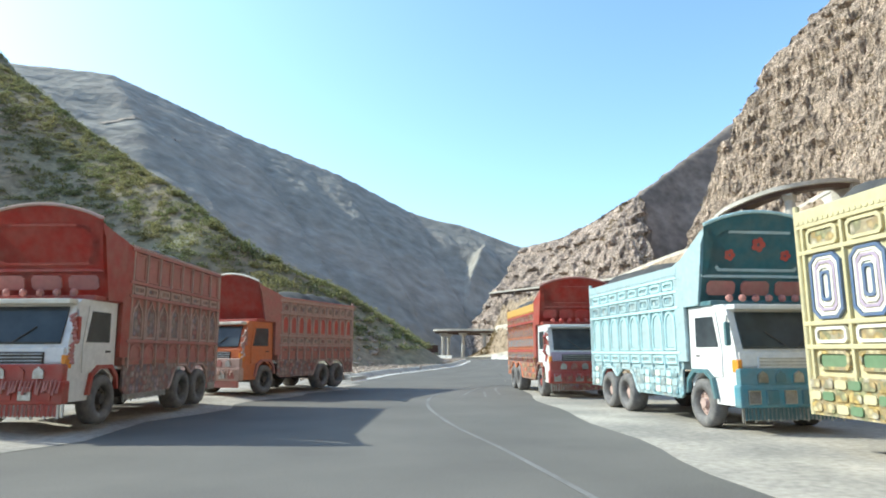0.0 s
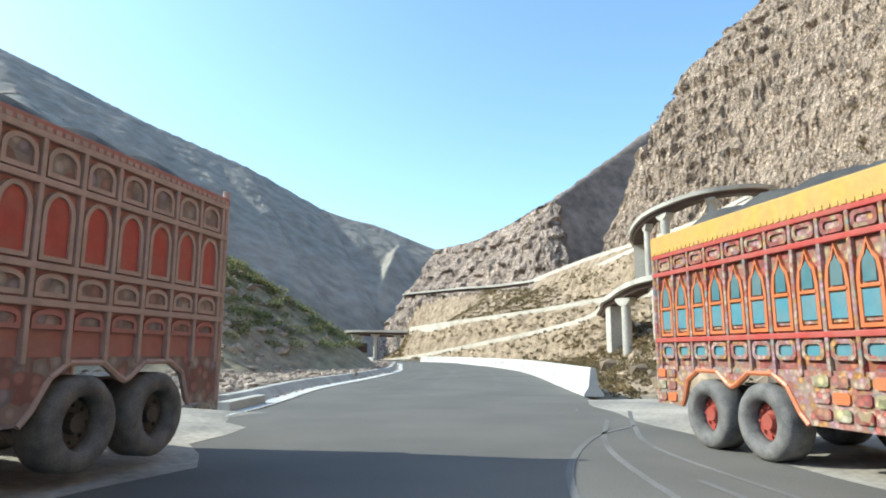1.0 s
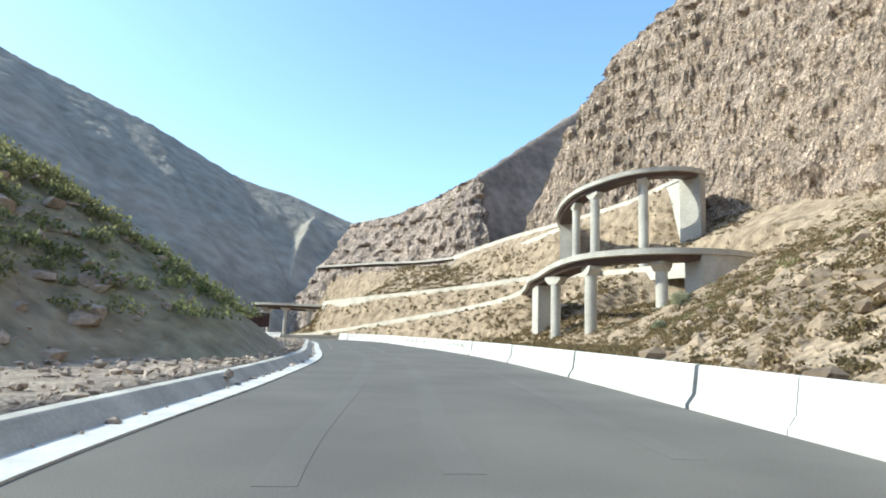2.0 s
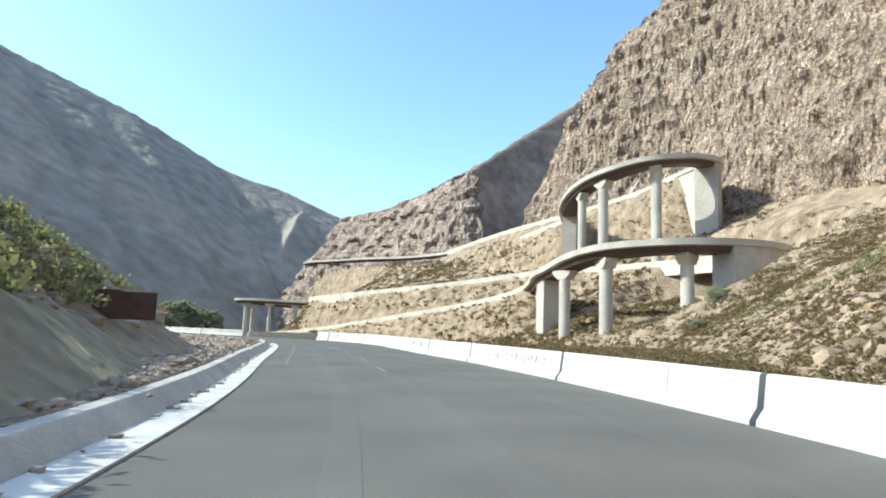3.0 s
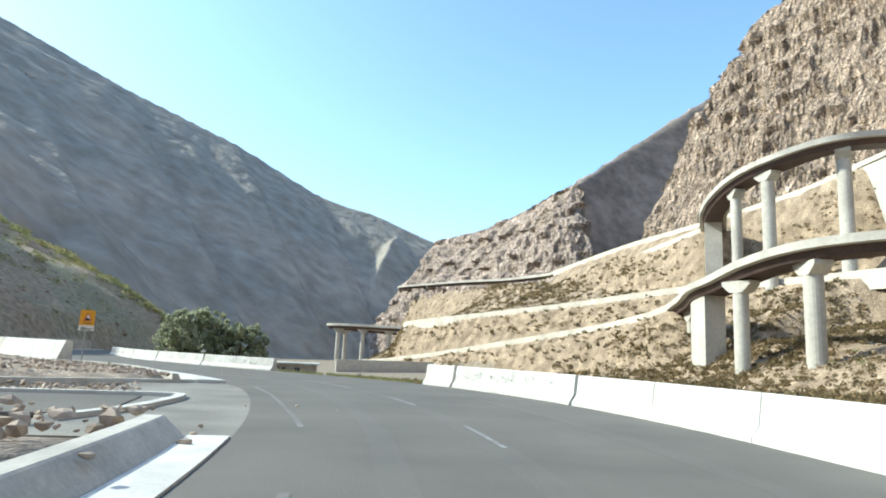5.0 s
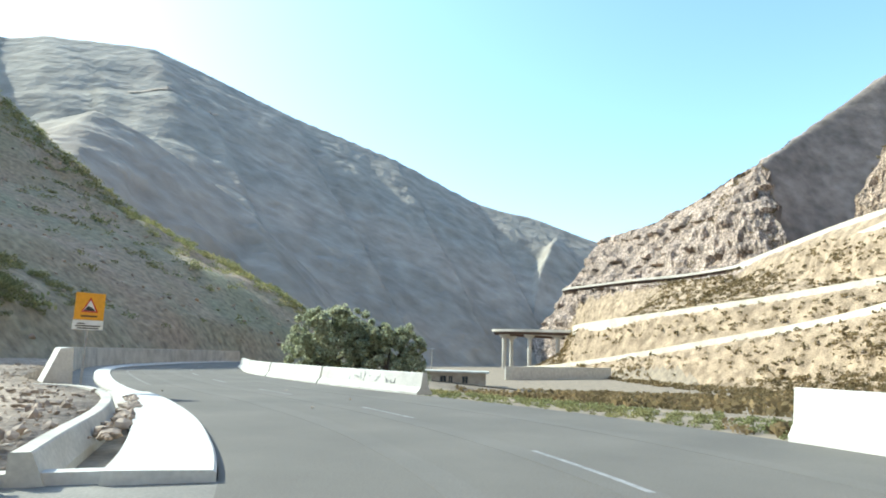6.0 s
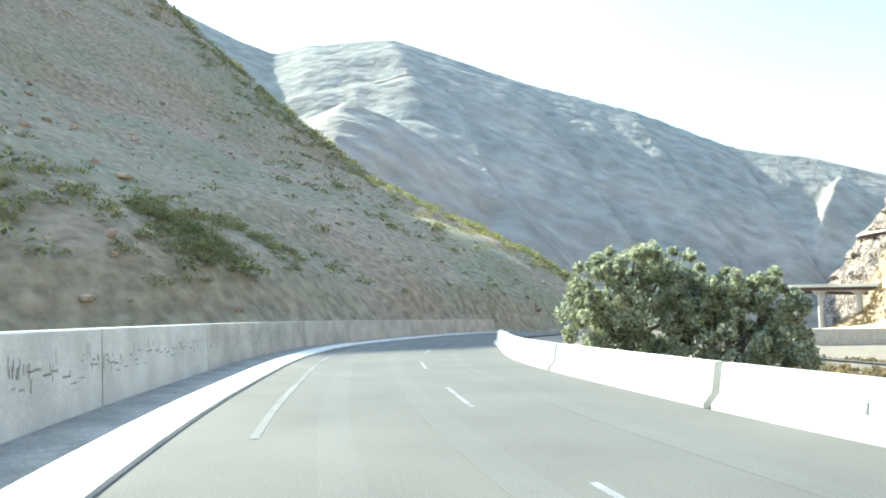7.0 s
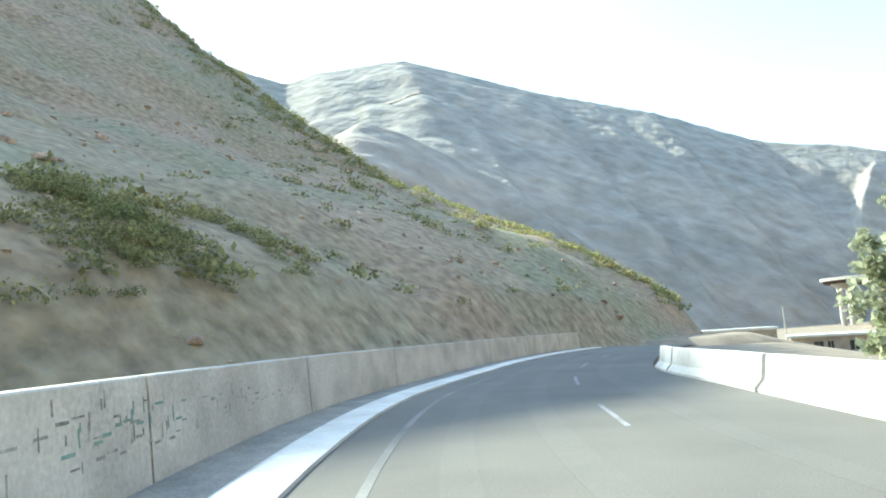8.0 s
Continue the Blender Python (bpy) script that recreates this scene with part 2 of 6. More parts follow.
def near_line(x, y, line):
    """Distance to a polyline, the place along it (for its third column), and the side (positive to its right)."""
    best = np.full(x.shape, 1e9)
    z, side = np.zeros(x.shape), np.zeros(x.shape)
    for a, b in zip(line[:-1], line[1:]):
        dx, dy = b[0] - a[0], b[1] - a[1]
        t = np.clip(((x - a[0]) * dx + (y - a[1]) * dy) / (dx * dx + dy * dy), 0, 1)
        d = np.hypot(x - a[0] - t * dx, y - a[1] - t * dy)
        closer = d < best
        best = np.where(closer, d, best)
        if len(a) > 2:
            z = np.where(closer, a[2] + t * (b[2] - a[2]), z)
        side = np.where(closer, np.sign((x - a[0]) * dy - (y - a[1]) * dx), side)
    return best, z, side


ROAD_L = [(-11.00, -80), (-8.00, -20), (-6.00, 0), (-4.60, 10), (-2.00, 20), (0.34, 28), (2.10, 33.5), (3.95, 41), (7.15, 50),
          (10.58, 60.5), (12.77, 69), (15.06, 80.5), (17.06, 90), (18.71, 99), (19.38, 107), (18.99, 115), (17.26, 120.5), (14.35, 126.2),
          (11.15, 131), (7.74, 137), (3.31, 146), (0.62, 154), (-0.63, 163), (-1.41, 172), (-0.95, 182), (1.43, 192), (6.50, 202),
          (15.00, 209.5), (30.00, 214.5), (50.00, 218), (90.00, 222)]
ROAD_R = [(4.00, -80), (5.60, -20), (6.20, 0), (6.80, 10), (7.90, 20), (9.45, 28), (11.47, 34.5), (13.99, 42), (17.07, 51),
          (20.00, 60.5), (22.19, 69), (24.42, 80), (25.84, 90), (27.28, 99), (28.49, 107), (28.28, 115), (26.43, 122), (22.63, 128.5),
          (19.05, 133), (15.49, 138), (10.59, 146.5), (7.54, 155), (5.62, 161), (5.01, 168), (4.87, 176), (6.67, 186), (11.70, 195),
          (20.00, 201), (34.00, 205), (54.00, 208), (94.00, 212)]
road_left, road_right = smooth_line(ROAD_L, 8), smooth_line(ROAD_R, 8)
road_mid = (road_left + road_right) / 2
far_on = np.r_[0, np.cumsum(np.hypot(*np.diff(road_mid, axis=0).T))]
road_fall = -0.08 * np.clip(far_on - far_on[np.argmax(road_mid[:, 1] > 184)], 0, 70)
FOOT_RIGHT = [(16, -80), (14, -20), (13.6, 15), (13.4, 28), (14.2, 34), (16.2, 40), (19.9, 48), (24.4, 58), (32.6, 68.4), (66.7, 103.7), (96.4, 145.9), (106.6, 174.4), (108.9, 202.9), (113.5, 237.1), (117.8, 285.4), (109.6, 352.9), (97.8, 427.6), (84, 520), (112, 640), (150, 760)]
CREST_D = [(-130, 100, 88), (-72, 112, 58), (-31, 82, 27.5), (-14, 65, 14.6), (-8, 63, 10.8), (-3, 66, 8.4), (0, 76, 7.4), (5, 88, 5.2), (8.5, 95, 2.5), (9.5, 101, 0)]
CREST_A = [(-900, 500, 520), (-640, 760, 430), (-560, 815, 388), (-512, 842, 370), (-480, 865, 388), (-430, 900, 398), (-372, 927, 405), (-330, 954, 393), (-200, 1027, 352),
           (-46, 1084, 307), (88, 1115, 247), (190, 1125, 226), (290, 1130, 192), (420, 1180, 230), (800, 1300, 300)]
CREST_B = [(-320, 480, 105), (-203, 507, 153), (-179, 519, 144), (-114, 545, 101), (-50, 590, 40)]
CREST_E2 = [(200, 765, 128), (232, 693, 132), (246, 623, 139), (254, 553, 144), (305, 577, 181), (348, 588, 211), (386, 597, 239), (428, 609, 268), (506, 610, 310), (700, 600, 380)]
GULLY_CORNER = (258, 549)
CREST_E3 = [(215, 1090, 215), (190, 1010, 190), (160, 930, 140), (140, 860, 88), (128, 800, 40)]
RIBBON_1 = [(139, 257.3, 18.3), (140, 272, 16.4), (136.5, 298, 13.3), (120, 346, 7.4), (103, 400, 1.4), (87, 445, -2.8), (75, 475, -4.6)]
RIBBON_2 = [(168.6, 194.6, 26.3), (170.5, 218, 26.8), (168, 252, 27.2), (161, 280, 27.5), (143.1, 330.2, 24.1), (124.3, 383.3, 21.6), (104, 450, 19), (112, 500, 18.8), (118, 520, 18.8)]
RIBBON_3A = [(190.3, 306.6, 56.1), (197.6, 381.6, 53), (199, 488, 46)]
RIBBON_3B = [(207, 251, 69), (208.5, 276, 66.5), (205.5, 325.5, 63.6), (200.7, 382.4, 61.4), (207, 480, 59.5)]
VIADUCT = [(207, 480, 59.5), (208, 500, 60), (199, 555, 61.8), (182, 605, 64), (165, 665, 66), (152, 712, 67.5)]


def land(x, y):
    """Height and kind of the land (0 valley, 1 right slope, 2 cliff, 3 left hills, 4 far mountain, 5 far ridge, 6 gully side)."""
    rough_small = fbm(x, y, 9.0, 11, 4)
    rough_mid = fbm(x, y, 40.0, 23, 5)
    rough_big = fbm(x, y, 160.0, 37, 5, True)
    across = np.clip((x - np.interp(y, road_right[:170, 1], road_right[:170, 0]) - 3) / 15, 0, 1)
    fall = np.clip((y - 122) / 130, 0, 1)
    beyond = np.clip((y - 224) / 60, 0, 1)
    h = -0.12 - 6.0 * np.maximum(across * fall, beyond) * (y > 100)
    kind = np.zeros(x.shape, int)

    def raise_to(g, k):
        nonlocal h, kind
        kind = np.where(g > h, k, kind)
        h = np.maximum(h, g)

    # right slope and cliff
    d, _, side = near_line(x, y, FOOT_RIGHT)
    d = np.where(side > 0, d, -d) + 2.5 * rough_mid
    wide = np.interp(y, [20, 60, 106, 163, 220, 324], [34, 42, 62, 85, 104, 100])
    low = h + 0.1 + 0.57 * np.clip(d, 0, None) + np.where(d > 0, (1.3 * rough_small + 0.8 * fbm(x, y, 5.5, 83, 3, True)) * np.clip(d / 8, 0, 1), -1)
    ex, ey = x - 197, y - 377
    n = (ex * 52 + ey * 73) / 89.6
    dc = np.clip(d - wide - 5 * rough_mid, 0, None)
    crag = 8.5 * fbm(x, y, 34.0, 51, 5, True) + 3.5 * fbm(x, y, 11.0, 71, 3, True)
    steep = np.interp(y, [40, 250], [1.6, 2.5])
    up = steep * dc + np.clip(dc / 12, 0, 1) * crag * 1.3
    up = np.where(up > 122, 122 + 0.4 * (up - 122), up)
    step = 11.0
    f = np.mod(up + 1.5 * rough_mid * step, step) / step
    up = up + np.clip(dc / 20, 0, 1) * 3.5 * (f * f * (3 - 2 * f) - f) * 1.6
    high = low - 0.3 * dc + up - 1.8 * np.clip(n - 13 + 6 * rough_mid, 0, None)
    raise_to(np.where((d > 0) & ((n < 0) | (dc <= 0)), low, -99), 1)
    raise_to(np.where(d > 0, np.minimum(low, low - 1.1 * np.clip(n - 10, 0, None) + 1), -99), 1)
    raise_to(np.where((dc > 0) & (d > 0), high, -99), 2)
    # far right ridge
    d, z, side = near_line(x, y, CREST_E2)
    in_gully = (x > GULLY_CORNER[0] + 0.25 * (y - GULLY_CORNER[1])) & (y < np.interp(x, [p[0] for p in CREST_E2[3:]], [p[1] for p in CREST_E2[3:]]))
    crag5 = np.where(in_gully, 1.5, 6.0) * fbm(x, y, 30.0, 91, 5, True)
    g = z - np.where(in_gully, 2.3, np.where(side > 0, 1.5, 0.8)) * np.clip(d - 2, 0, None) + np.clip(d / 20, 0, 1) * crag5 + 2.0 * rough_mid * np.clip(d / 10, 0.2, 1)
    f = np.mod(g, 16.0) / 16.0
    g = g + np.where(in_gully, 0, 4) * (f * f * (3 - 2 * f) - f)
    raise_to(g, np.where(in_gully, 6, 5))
    # near left bank
    d, z, side = near_line(x, y, CREST_D)
    raise_to(z - 0.64 * np.clip(d - 0.5, 0, None) + 0.9 * rough_small * np.clip(z / 6, 0, 1), 3)
    # left hill beyond it
    foot = np.interp(y, [90, 100, 112, 125, 140, 155, 170, 190, 210, 228, 260], [-30, -6, -7, -7.5, -7, -5.5, -4.5, -2, 2.5, 5, 5])
    u = foot - x + 1.5 * rough_small
    g = np.interp(u, [0, 3, 16, 30, 50, 90, 150, 400], [-0.2, 4.0, 12.5, 18.5, 29, 64, 120, 210]) + np.clip(u / 20, 0, 1) * (2.5 * rough_mid + 1.0 * rough_small)
    g = g - 0.75 * np.clip(y - 238 - 5 * rough_mid, 0, None) - 0.6 * np.clip(100 - y, 0, None)
    raise_to(np.where(u > 0, g, -99), 3)
    # hills and mountains in the distance
    d, z, side = near_line(x, y, CREST_B)
    raise_to(z - 0.66 * d + 5 * rough_mid * np.clip(d / 30, 0.15, 1) + (7 * rough_big + 4 * fbm(x, y, 45.0, 63, 4, True)) * np.clip(d / 40, 0, 1), 4)
    d, z, side = near_line(x, y, CREST_A)
    gully = fbm(x + 0.5 * y, y * 0.35, 70.0, 61, 5, True)
    raise_to(z - np.where(side > 0, 0.72, 0.4) * d + 1.2 * rough_mid + np.clip(d / 120, 0, 1) * (5 * rough_big + 4.5 * gully + 4 * rough_mid), 4)
    d, z, side = near_line(x, y, CREST_E3)
    raise_to(z - 24 - 1.0 * d + 4 * rough_mid + 8 * fbm(x, y, 50.0, 65, 5, True) * np.clip(d / 20, 0.1, 1), 4)
    # far surroundings out of sight: hills all round, and the valley mouth
    far = np.hypot(x - 50, y - 250)
    raise_to(0.22 * np.clip(far - 1500, 0, None) + 60 * rough_big * np.clip((far - 1500) / 400, 0, 1) - 12, 4)
    # benches cut for the hill roads
    for line, reach in ((RIBBON_1, 8.0), (RIBBON_2, 8.0), (RIBBON_3A, 8.0), (RIBBON_3B, 8.0)):
        d, z, side = near_line(x, y, line)
        w = np.clip((d - 5.6) / reach, 0, 1)
        kind = np.where((d < 9) & (kind == 0), 1, kind)
        h = np.where(d < 5.6 + reach, h * w + (z - 0.9) * (1 - w), h)
        h = h - np.where(d < 20, 1.2 * np.abs(rough_small + 0.7 * fbm(x, y, 4.5, 29, 3)) * np.clip((d - 5.6) / 4, 0, 1) * np.clip((20 - d) / 6, 0, 1), 0)
    # the high viaduct stands a little clear of the slope
    d, z, side = near_line(x, y, VIADUCT)
    w = np.clip((d - 7) / 20, 0, 1)
    h = np.where(d < 27, h * w + (z - 3.4) * (1 - w), h)
    # hollow inside the lower loop of the hill road
    e = np.hypot((x - 145) / 28, (y - 192) / 36)
    hollow = np.interp(x, [114, 118, 132, 147, 161, 172], [0.0, 1.0, 7.6, 9.6, 13.5, 18.0]) + 75 * np.clip(e - 0.93, 0, None) + 1.2 * rough_small
    h = np.where(e < 1.4, np.minimum(h, hollow), h)
    # the road corridor stays level
    d, z, _ = near_line(x, y, [(p[0], p[1], q) for p, q in zip(road_mid[::4], road_fall[::4])])
    w = np.clip((d - 5.6) / 2.2, 0, 1)
    h = np.where(d < 7.8, h * w + (z - 0.12) * (1 - w), h)
    return h, kind


def spread(stops):
    """Coordinates with a step that changes from stop to stop."""
    out = [stops[0][0]]
    for (a, s0), (b, s1) in zip(stops[:-1], stops[1:]):
        while out[-1] < b - 0.3 * s1:
            t = np.clip((out[-1] - a) / (b - a), 0, 1)
            out.append(out[-1] + s0 + (s1 - s0) * t)
    return np.array(out)


GX = spread([(-3200, 160), (-900, 24), (-420, 9), (-60, 1.6), (60, 1.5), (100, 1.2), (300, 1.3), (420, 8), (1000, 60), (3200, 160)])
GY = spread([(-2800, 160), (-300, 25), (-30, 3.0), (30, 1.5), (260, 1.5), (420, 1.8), (620, 2.6), (800, 5), (1200, 9), (1500, 50), (3800, 160)])
gx, gy = np.meshgrid(GX, GY)
gz, gk = land(gx, gy)
slope_y, slope_x = np.gradient(gz, GY, GX)
steepness = np.hypot(slope_x, slope_y) + 1e-6
out_x, out_y = -slope_x / steepness, -slope_y / steepness
bed = np.where(gk == 5, 8.0, 4.0)
level = (gz - 0.07 * gy + 0.05 * gx + 4.0 * fbm(gx, gy, 45.0, 131, 3)) / bed
layer = np.floor(level)
along = gy * 0.9 - gx * 0.4 + lattice(layer, layer * 0 + 3, 5) * 40
cell = np.floor(along / (bed * (0.9 + 0.9 * lattice(layer, layer * 0, 9))))
jut = (lattice(layer, cell, 17) - 0.5) * 3.6 + (lattice(layer, layer * 0, 19) - 0.5) * 2.6 + 2.2 * fbm(gx, gz * 1.3, 6.0, 141, 3)
jut = jut * np.where(gk == 2, 1.0, np.where(gk == 5, 1.7, 0.0)) * np.clip((steepness - 0.55) / 0.5, 0, 1)
open_slope = np.ones(gx.shape)
for line in (RIBBON_1, RIBBON_2, RIBBON_3A, RIBBON_3B):
    open_slope = open_slope * np.clip((near_line(gx, gy, line)[0] - 9) / 5, 0, 1)
jut = jut * open_slope + open_slope * np.where((gk == 1), 1.3 * (lattice(layer, cell, 23) - 0.5) * np.clip(gz / 12, 0, 1), 0)
gx, gy = gx + out_x * jut, gy + out_y * jut
cols = gx.shape[1]
cell_kind = np.max(np.stack([gk[:-1, :-1], gk[1:, :-1], gk[:-1, 1:], gk[1:, 1:]]), 0)
all_verts = np.stack([gx.ravel(), gy.ravel(), gz.ravel()], 1)
for kinds, name, mat, label, category in (
        ((0,), "ground", DUST, "dry dusty valley floor beside the road", "ground"),
        ((1,), "slope_east", SLOPE, "dry tan scree slope dotted with scrub", "hillside"),
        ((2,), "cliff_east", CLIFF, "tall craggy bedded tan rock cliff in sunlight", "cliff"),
        ((6,), "gully_side", GULLY, "smooth rock side of a steep gully, its shade deepened in the colour", "cliff"),
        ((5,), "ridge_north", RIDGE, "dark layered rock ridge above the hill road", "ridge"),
        ((3,), "hillside_west", HILLSIDE, "shaded steep hillside with scrub and bare earth", "hillside"),
        ((4,), "mountain_north", MOUNTAIN, "large hazy grey-blue bare mountain across the valley", "mountain")):
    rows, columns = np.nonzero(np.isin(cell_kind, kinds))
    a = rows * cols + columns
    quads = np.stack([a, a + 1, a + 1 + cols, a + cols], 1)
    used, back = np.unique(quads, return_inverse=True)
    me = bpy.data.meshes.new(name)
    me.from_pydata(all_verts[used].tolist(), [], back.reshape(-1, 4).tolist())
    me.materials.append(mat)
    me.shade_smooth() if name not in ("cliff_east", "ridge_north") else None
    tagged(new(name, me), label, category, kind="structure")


def ground_height(x, y):
    return float(land(np.array([x], float), np.array([y], float))[0][0])


# ---------------------------------------------------------------- road
def strip(name, left, right, z, mat):
    k = len(left)
    verts = [(p[0], p[1], z + q) for p, q in zip(left, road_fall)] + [(p[0], p[1], z + q) for p, q in zip(right, road_fall)]
    verts += [(x, y, zz - 0.3) for x, y, zz in verts]
    faces = []
    for i in range(k - 1):
        faces += [(i, k + i, k + i + 1, i + 1), (2 * k + i, i, i + 1, 2 * k + i + 1), (k + i, 3 * k + i, 3 * k + i + 1, k + i + 1)]
    return mesh_object(name, verts, faces, mat)


tagged(strip("road", road_left, road_right, 0.0, ASPHALT), "smooth grey asphalt mountain road curving along the valley", "road", kind="structure")
# ---------------------------------------------------------------- road markings, kerbs and walls
def between(line, y0, y1):
    """The stretch of a line between two values of y."""
    keep = [p for p in line if y0 < p[1] < y1]
    first = [np.interp(y0, line[:, 1], line[:, 0]), y0]
    last = [np.interp(y1, line[:, 1], line[:, 0]), y1]
    return np.array([first] + [list(p) for p in keep] + [last])


def flat(line, z=0.0):
    return np.c_[line, np.full(len(line), z)]


def ribbon(name, line, width, z, mat, label, category):
    verts, faces = sweep(flat(line, z), [(-width / 2, 0.0), (width / 2, 0.0), (width / 2, -0.003), (-width / 2, -0.003)])
    return tagged(mesh_object(name, verts, faces, mat), label, category, kind="structure")


climb = slice(None, int(len(road_left) * 0.865))
rl, rr = road_left[climb], road_right[climb]
edge_line = rl + normals_2d(rl) * np.interp(rl[:, 1], [-20, 30, 60, 81, 88, 104, 109, 115, 125, 138, 145, 152], [0.75, 0.75, 0.6, 0.90, 0.89, 1.03, 0.71, 0.53, 1.00, 0.88, 0.75, 0.82])[:, None]
for y0, y1 in ((-10, 26), (78, 100), (105, 116), (133, 160)):
    ribbon("edge_line", between(edge_line, y0, y1), 0.11, 0.005, ROADLINE, "faint worn edge line on the asphalt", "road marking")
share = np.interp(rl[:, 1], [60, 74, 83, 108, 116, 123, 150], [0.43, 0.44, 0.46, 0.44, 0.44, 0.47, 0.58])[:, None]
mid_line = flat(rl + (rr - rl) * share)
total = length_along(mid_line)[-1]
start = np.interp(74.3, mid_line[:, 1], length_along(mid_line))
for s0 in np.arange(start, total - 4, 7.25):
    seg = at_length(mid_line, np.linspace(s0, s0 + 2.75, 5))
    ribbon("centre_dash", seg[:, :2], 0.085, 0.005, DASHPAINT, "short white centre dash on the asphalt", "road marking")
TRACK = material("polished_wheel_track", (0.161, 0.149, 0.127), (0.125, 0.116, 0.100), scale=0.35, rough=0.8, bump=0.3, fine=45.0, fine_mix=0.22, bump_dist=0.01)
for off, w in ((0.24, 0.4), (0.43, 0.45), (0.73, 0.4)):
    ribbon("wheel_track", between(rl + (rr - rl) * off, 40, 182), w, 0.0035, TRACK, "faint polished wheel track on the asphalt", "road marking")
PATCH = material("dusty_asphalt", (0.265, 0.25, 0.215), (0.175, 0.165, 0.145), scale=0.5, rough=0.9, bump=0.3, fine=30.0, fine_mix=0.2, bump_dist=0.01)
side_line = between(rl, 103.5, 117.4)
verts, faces = sweep(flat(side_line, -0.004), [(-3.4, -0.06), (-3.0, 0.0), (0.01, 0.0), (0.01, -0.06)])
tagged(mesh_object("hardstanding", verts, faces, PATCH), "dusty grey asphalt hardstanding beside the road", "pavement", kind="structure")
# tyre-smeared turning lines where the lorries stand
for points in ([(4.3, 3), (4.0, 7.8), (3.65, 11.5), (3.6, 16.0), (4.1, 19.8), (5.2, 23.0), (7.0, 25.8), (8.6, 27.2)],
               [(6.6, 20.5), (7.3, 24.5), (8.6, 27.2), (10.2, 30.0)], [(5.2, 20.2), (6.6, 24.6), (8.6, 28.2)], [(5.9, 19.5), (6.4, 22.4)]):
    ribbon("tyre_streak", smooth_line(points, 6), 0.09, 0.007, ROADLINE, "pale worn line and tyre streak on the asphalt", "road marking")


def concrete_run(name, line, section, mat, label, category, kind="structure"):
    verts, faces = sweep(line, section)
    return tagged(mesh_object(name, verts, faces, mat), label, category, kind=kind)


pad_in = smooth_line([(-6.5, -25), (-5.0, 0), (-3.6, 10), (-1.2, 19), (0.9, 25.5), (1.9, 31.5)], 6)
pad_verts, pad_faces = [], []
for i, p in enumerate(pad_in):
    wob = 0.35 * math.sin(i * 1.7) + 0.25 * math.sin(i * 0.61)
    for off, zz in ((0.0 + wob, 0.006), (-0.7, 0.05), (-1.6, 0.13), (-6.0, 0.17), (-16.0, 0.2)):
        pad_verts.append((p[0] + off, p[1], zz))
for i in range(len(pad_in) - 1):
    for j in range(4):
        a = i * 5 + j
        pad_faces.append((a, a + 1, a + 6, a + 5))
tagged(mesh_object("lay_by", pad_verts, pad_faces, LAYBY, True), "dusty lay-by strip where the lorries stand", "ground", kind="structure")

right_pad = between(rr, -25, 33.5)
wobble = np.array([0.25 * math.sin(i * 1.3) + 0.2 * math.sin(i * 0.47) for i in range(len(right_pad))])
pad_verts, pad_faces = [], []
for (x, y), wob in zip(right_pad, wobble):
    for off, zz in ((0.4 * wob - 0.27, 0.003), (1.2, 0.004), (3.4, 0.004), (6.0, -0.02)):
        pad_verts.append((x + off, y, zz))
for i in range(len(right_pad) - 1):
    for j in range(3):
        a = i * 4 + j
        pad_faces.append((a, a + 1, a + 5, a + 4))
tagged(mesh_object("lay_by", pad_verts, pad_faces, LAYBY, True), "pale dusty strip where lorries stand along the slope", "ground", kind="structure")

# pale gutter slab and low retaining kerb along the inner side
low = flat(between(rl, 29.5, 103.6))
concrete_run("gutter_slab", low, [(-0.57, -0.2), (-0.57, 0.03), (-0.01, 0.03), (-0.01, -0.2)], CONCRETE, "pale cast concrete gutter slab beside the road", "gutter")
concrete_run("kerb_wall", flat(between(rl, 32.6, 103.4)), [(-1.16, -0.2), (-1.16, 0.29), (-1.12, 0.31), (-0.88, 0.31), (-0.85, 0.29), (-0.58, 0.03), (-0.58, -0.2)], WALLCON,
             "low grey concrete retaining kerb with stony bank behind", "kerb")
# gutter, apron and parapet wall on the outer bend
concrete_run("gutter_slab", flat(between(rl, 128.0, 186.0)), [(-0.66, -0.2), (-0.66, 0.07), (-0.01, 0.05), (-0.01, -0.2)], CONCRETE, "bright concrete gutter slab beside the road", "gutter")
concrete_run("gutter_channel", flat(between(rl, 128.0, 186.0)), [(-1.60, -0.3), (-1.60, 0.035), (-0.663, 0.02), (-0.663, -0.3)], CHANNEL, "dusty grey channel bed below the wall", "gutter")
wall_line = flat(between(rl, 129.6, 186.0))
cuts = np.arange(0, length_along(wall_line)[-1], 6.2)
for k, s0 in enumerate(cuts):
    s1 = min(s0 + 6.18, length_along(wall_line)[-1])
    seg = at_length(wall_line, np.linspace(s0, s1, 7))
    rise = 1.18
    # First two segments paler: sunlight on the back face put into their colour.
    concrete_run("parapet_wall", seg, [(-2.52, -0.3), (-2.0, rise - 0.03), (-1.96, rise), (-1.70, rise), (-1.68, rise - 0.02), (-1.58, -0.3)], CONCRETE if k < 2 else WALLCON,
                 "grey stained concrete parapet wall with faded scrawls", "wall")
apron = between(rl, 117.3, 128.2)
concrete_run("gutter_apron", flat(apron), [(-1.05, -0.2), (-1.02, 0.13), (-0.05, 0.11), (-0.02, 0.08), (-0.01, -0.2)], CONCRETE, "curved white concrete apron ending the gutter", "gutter")
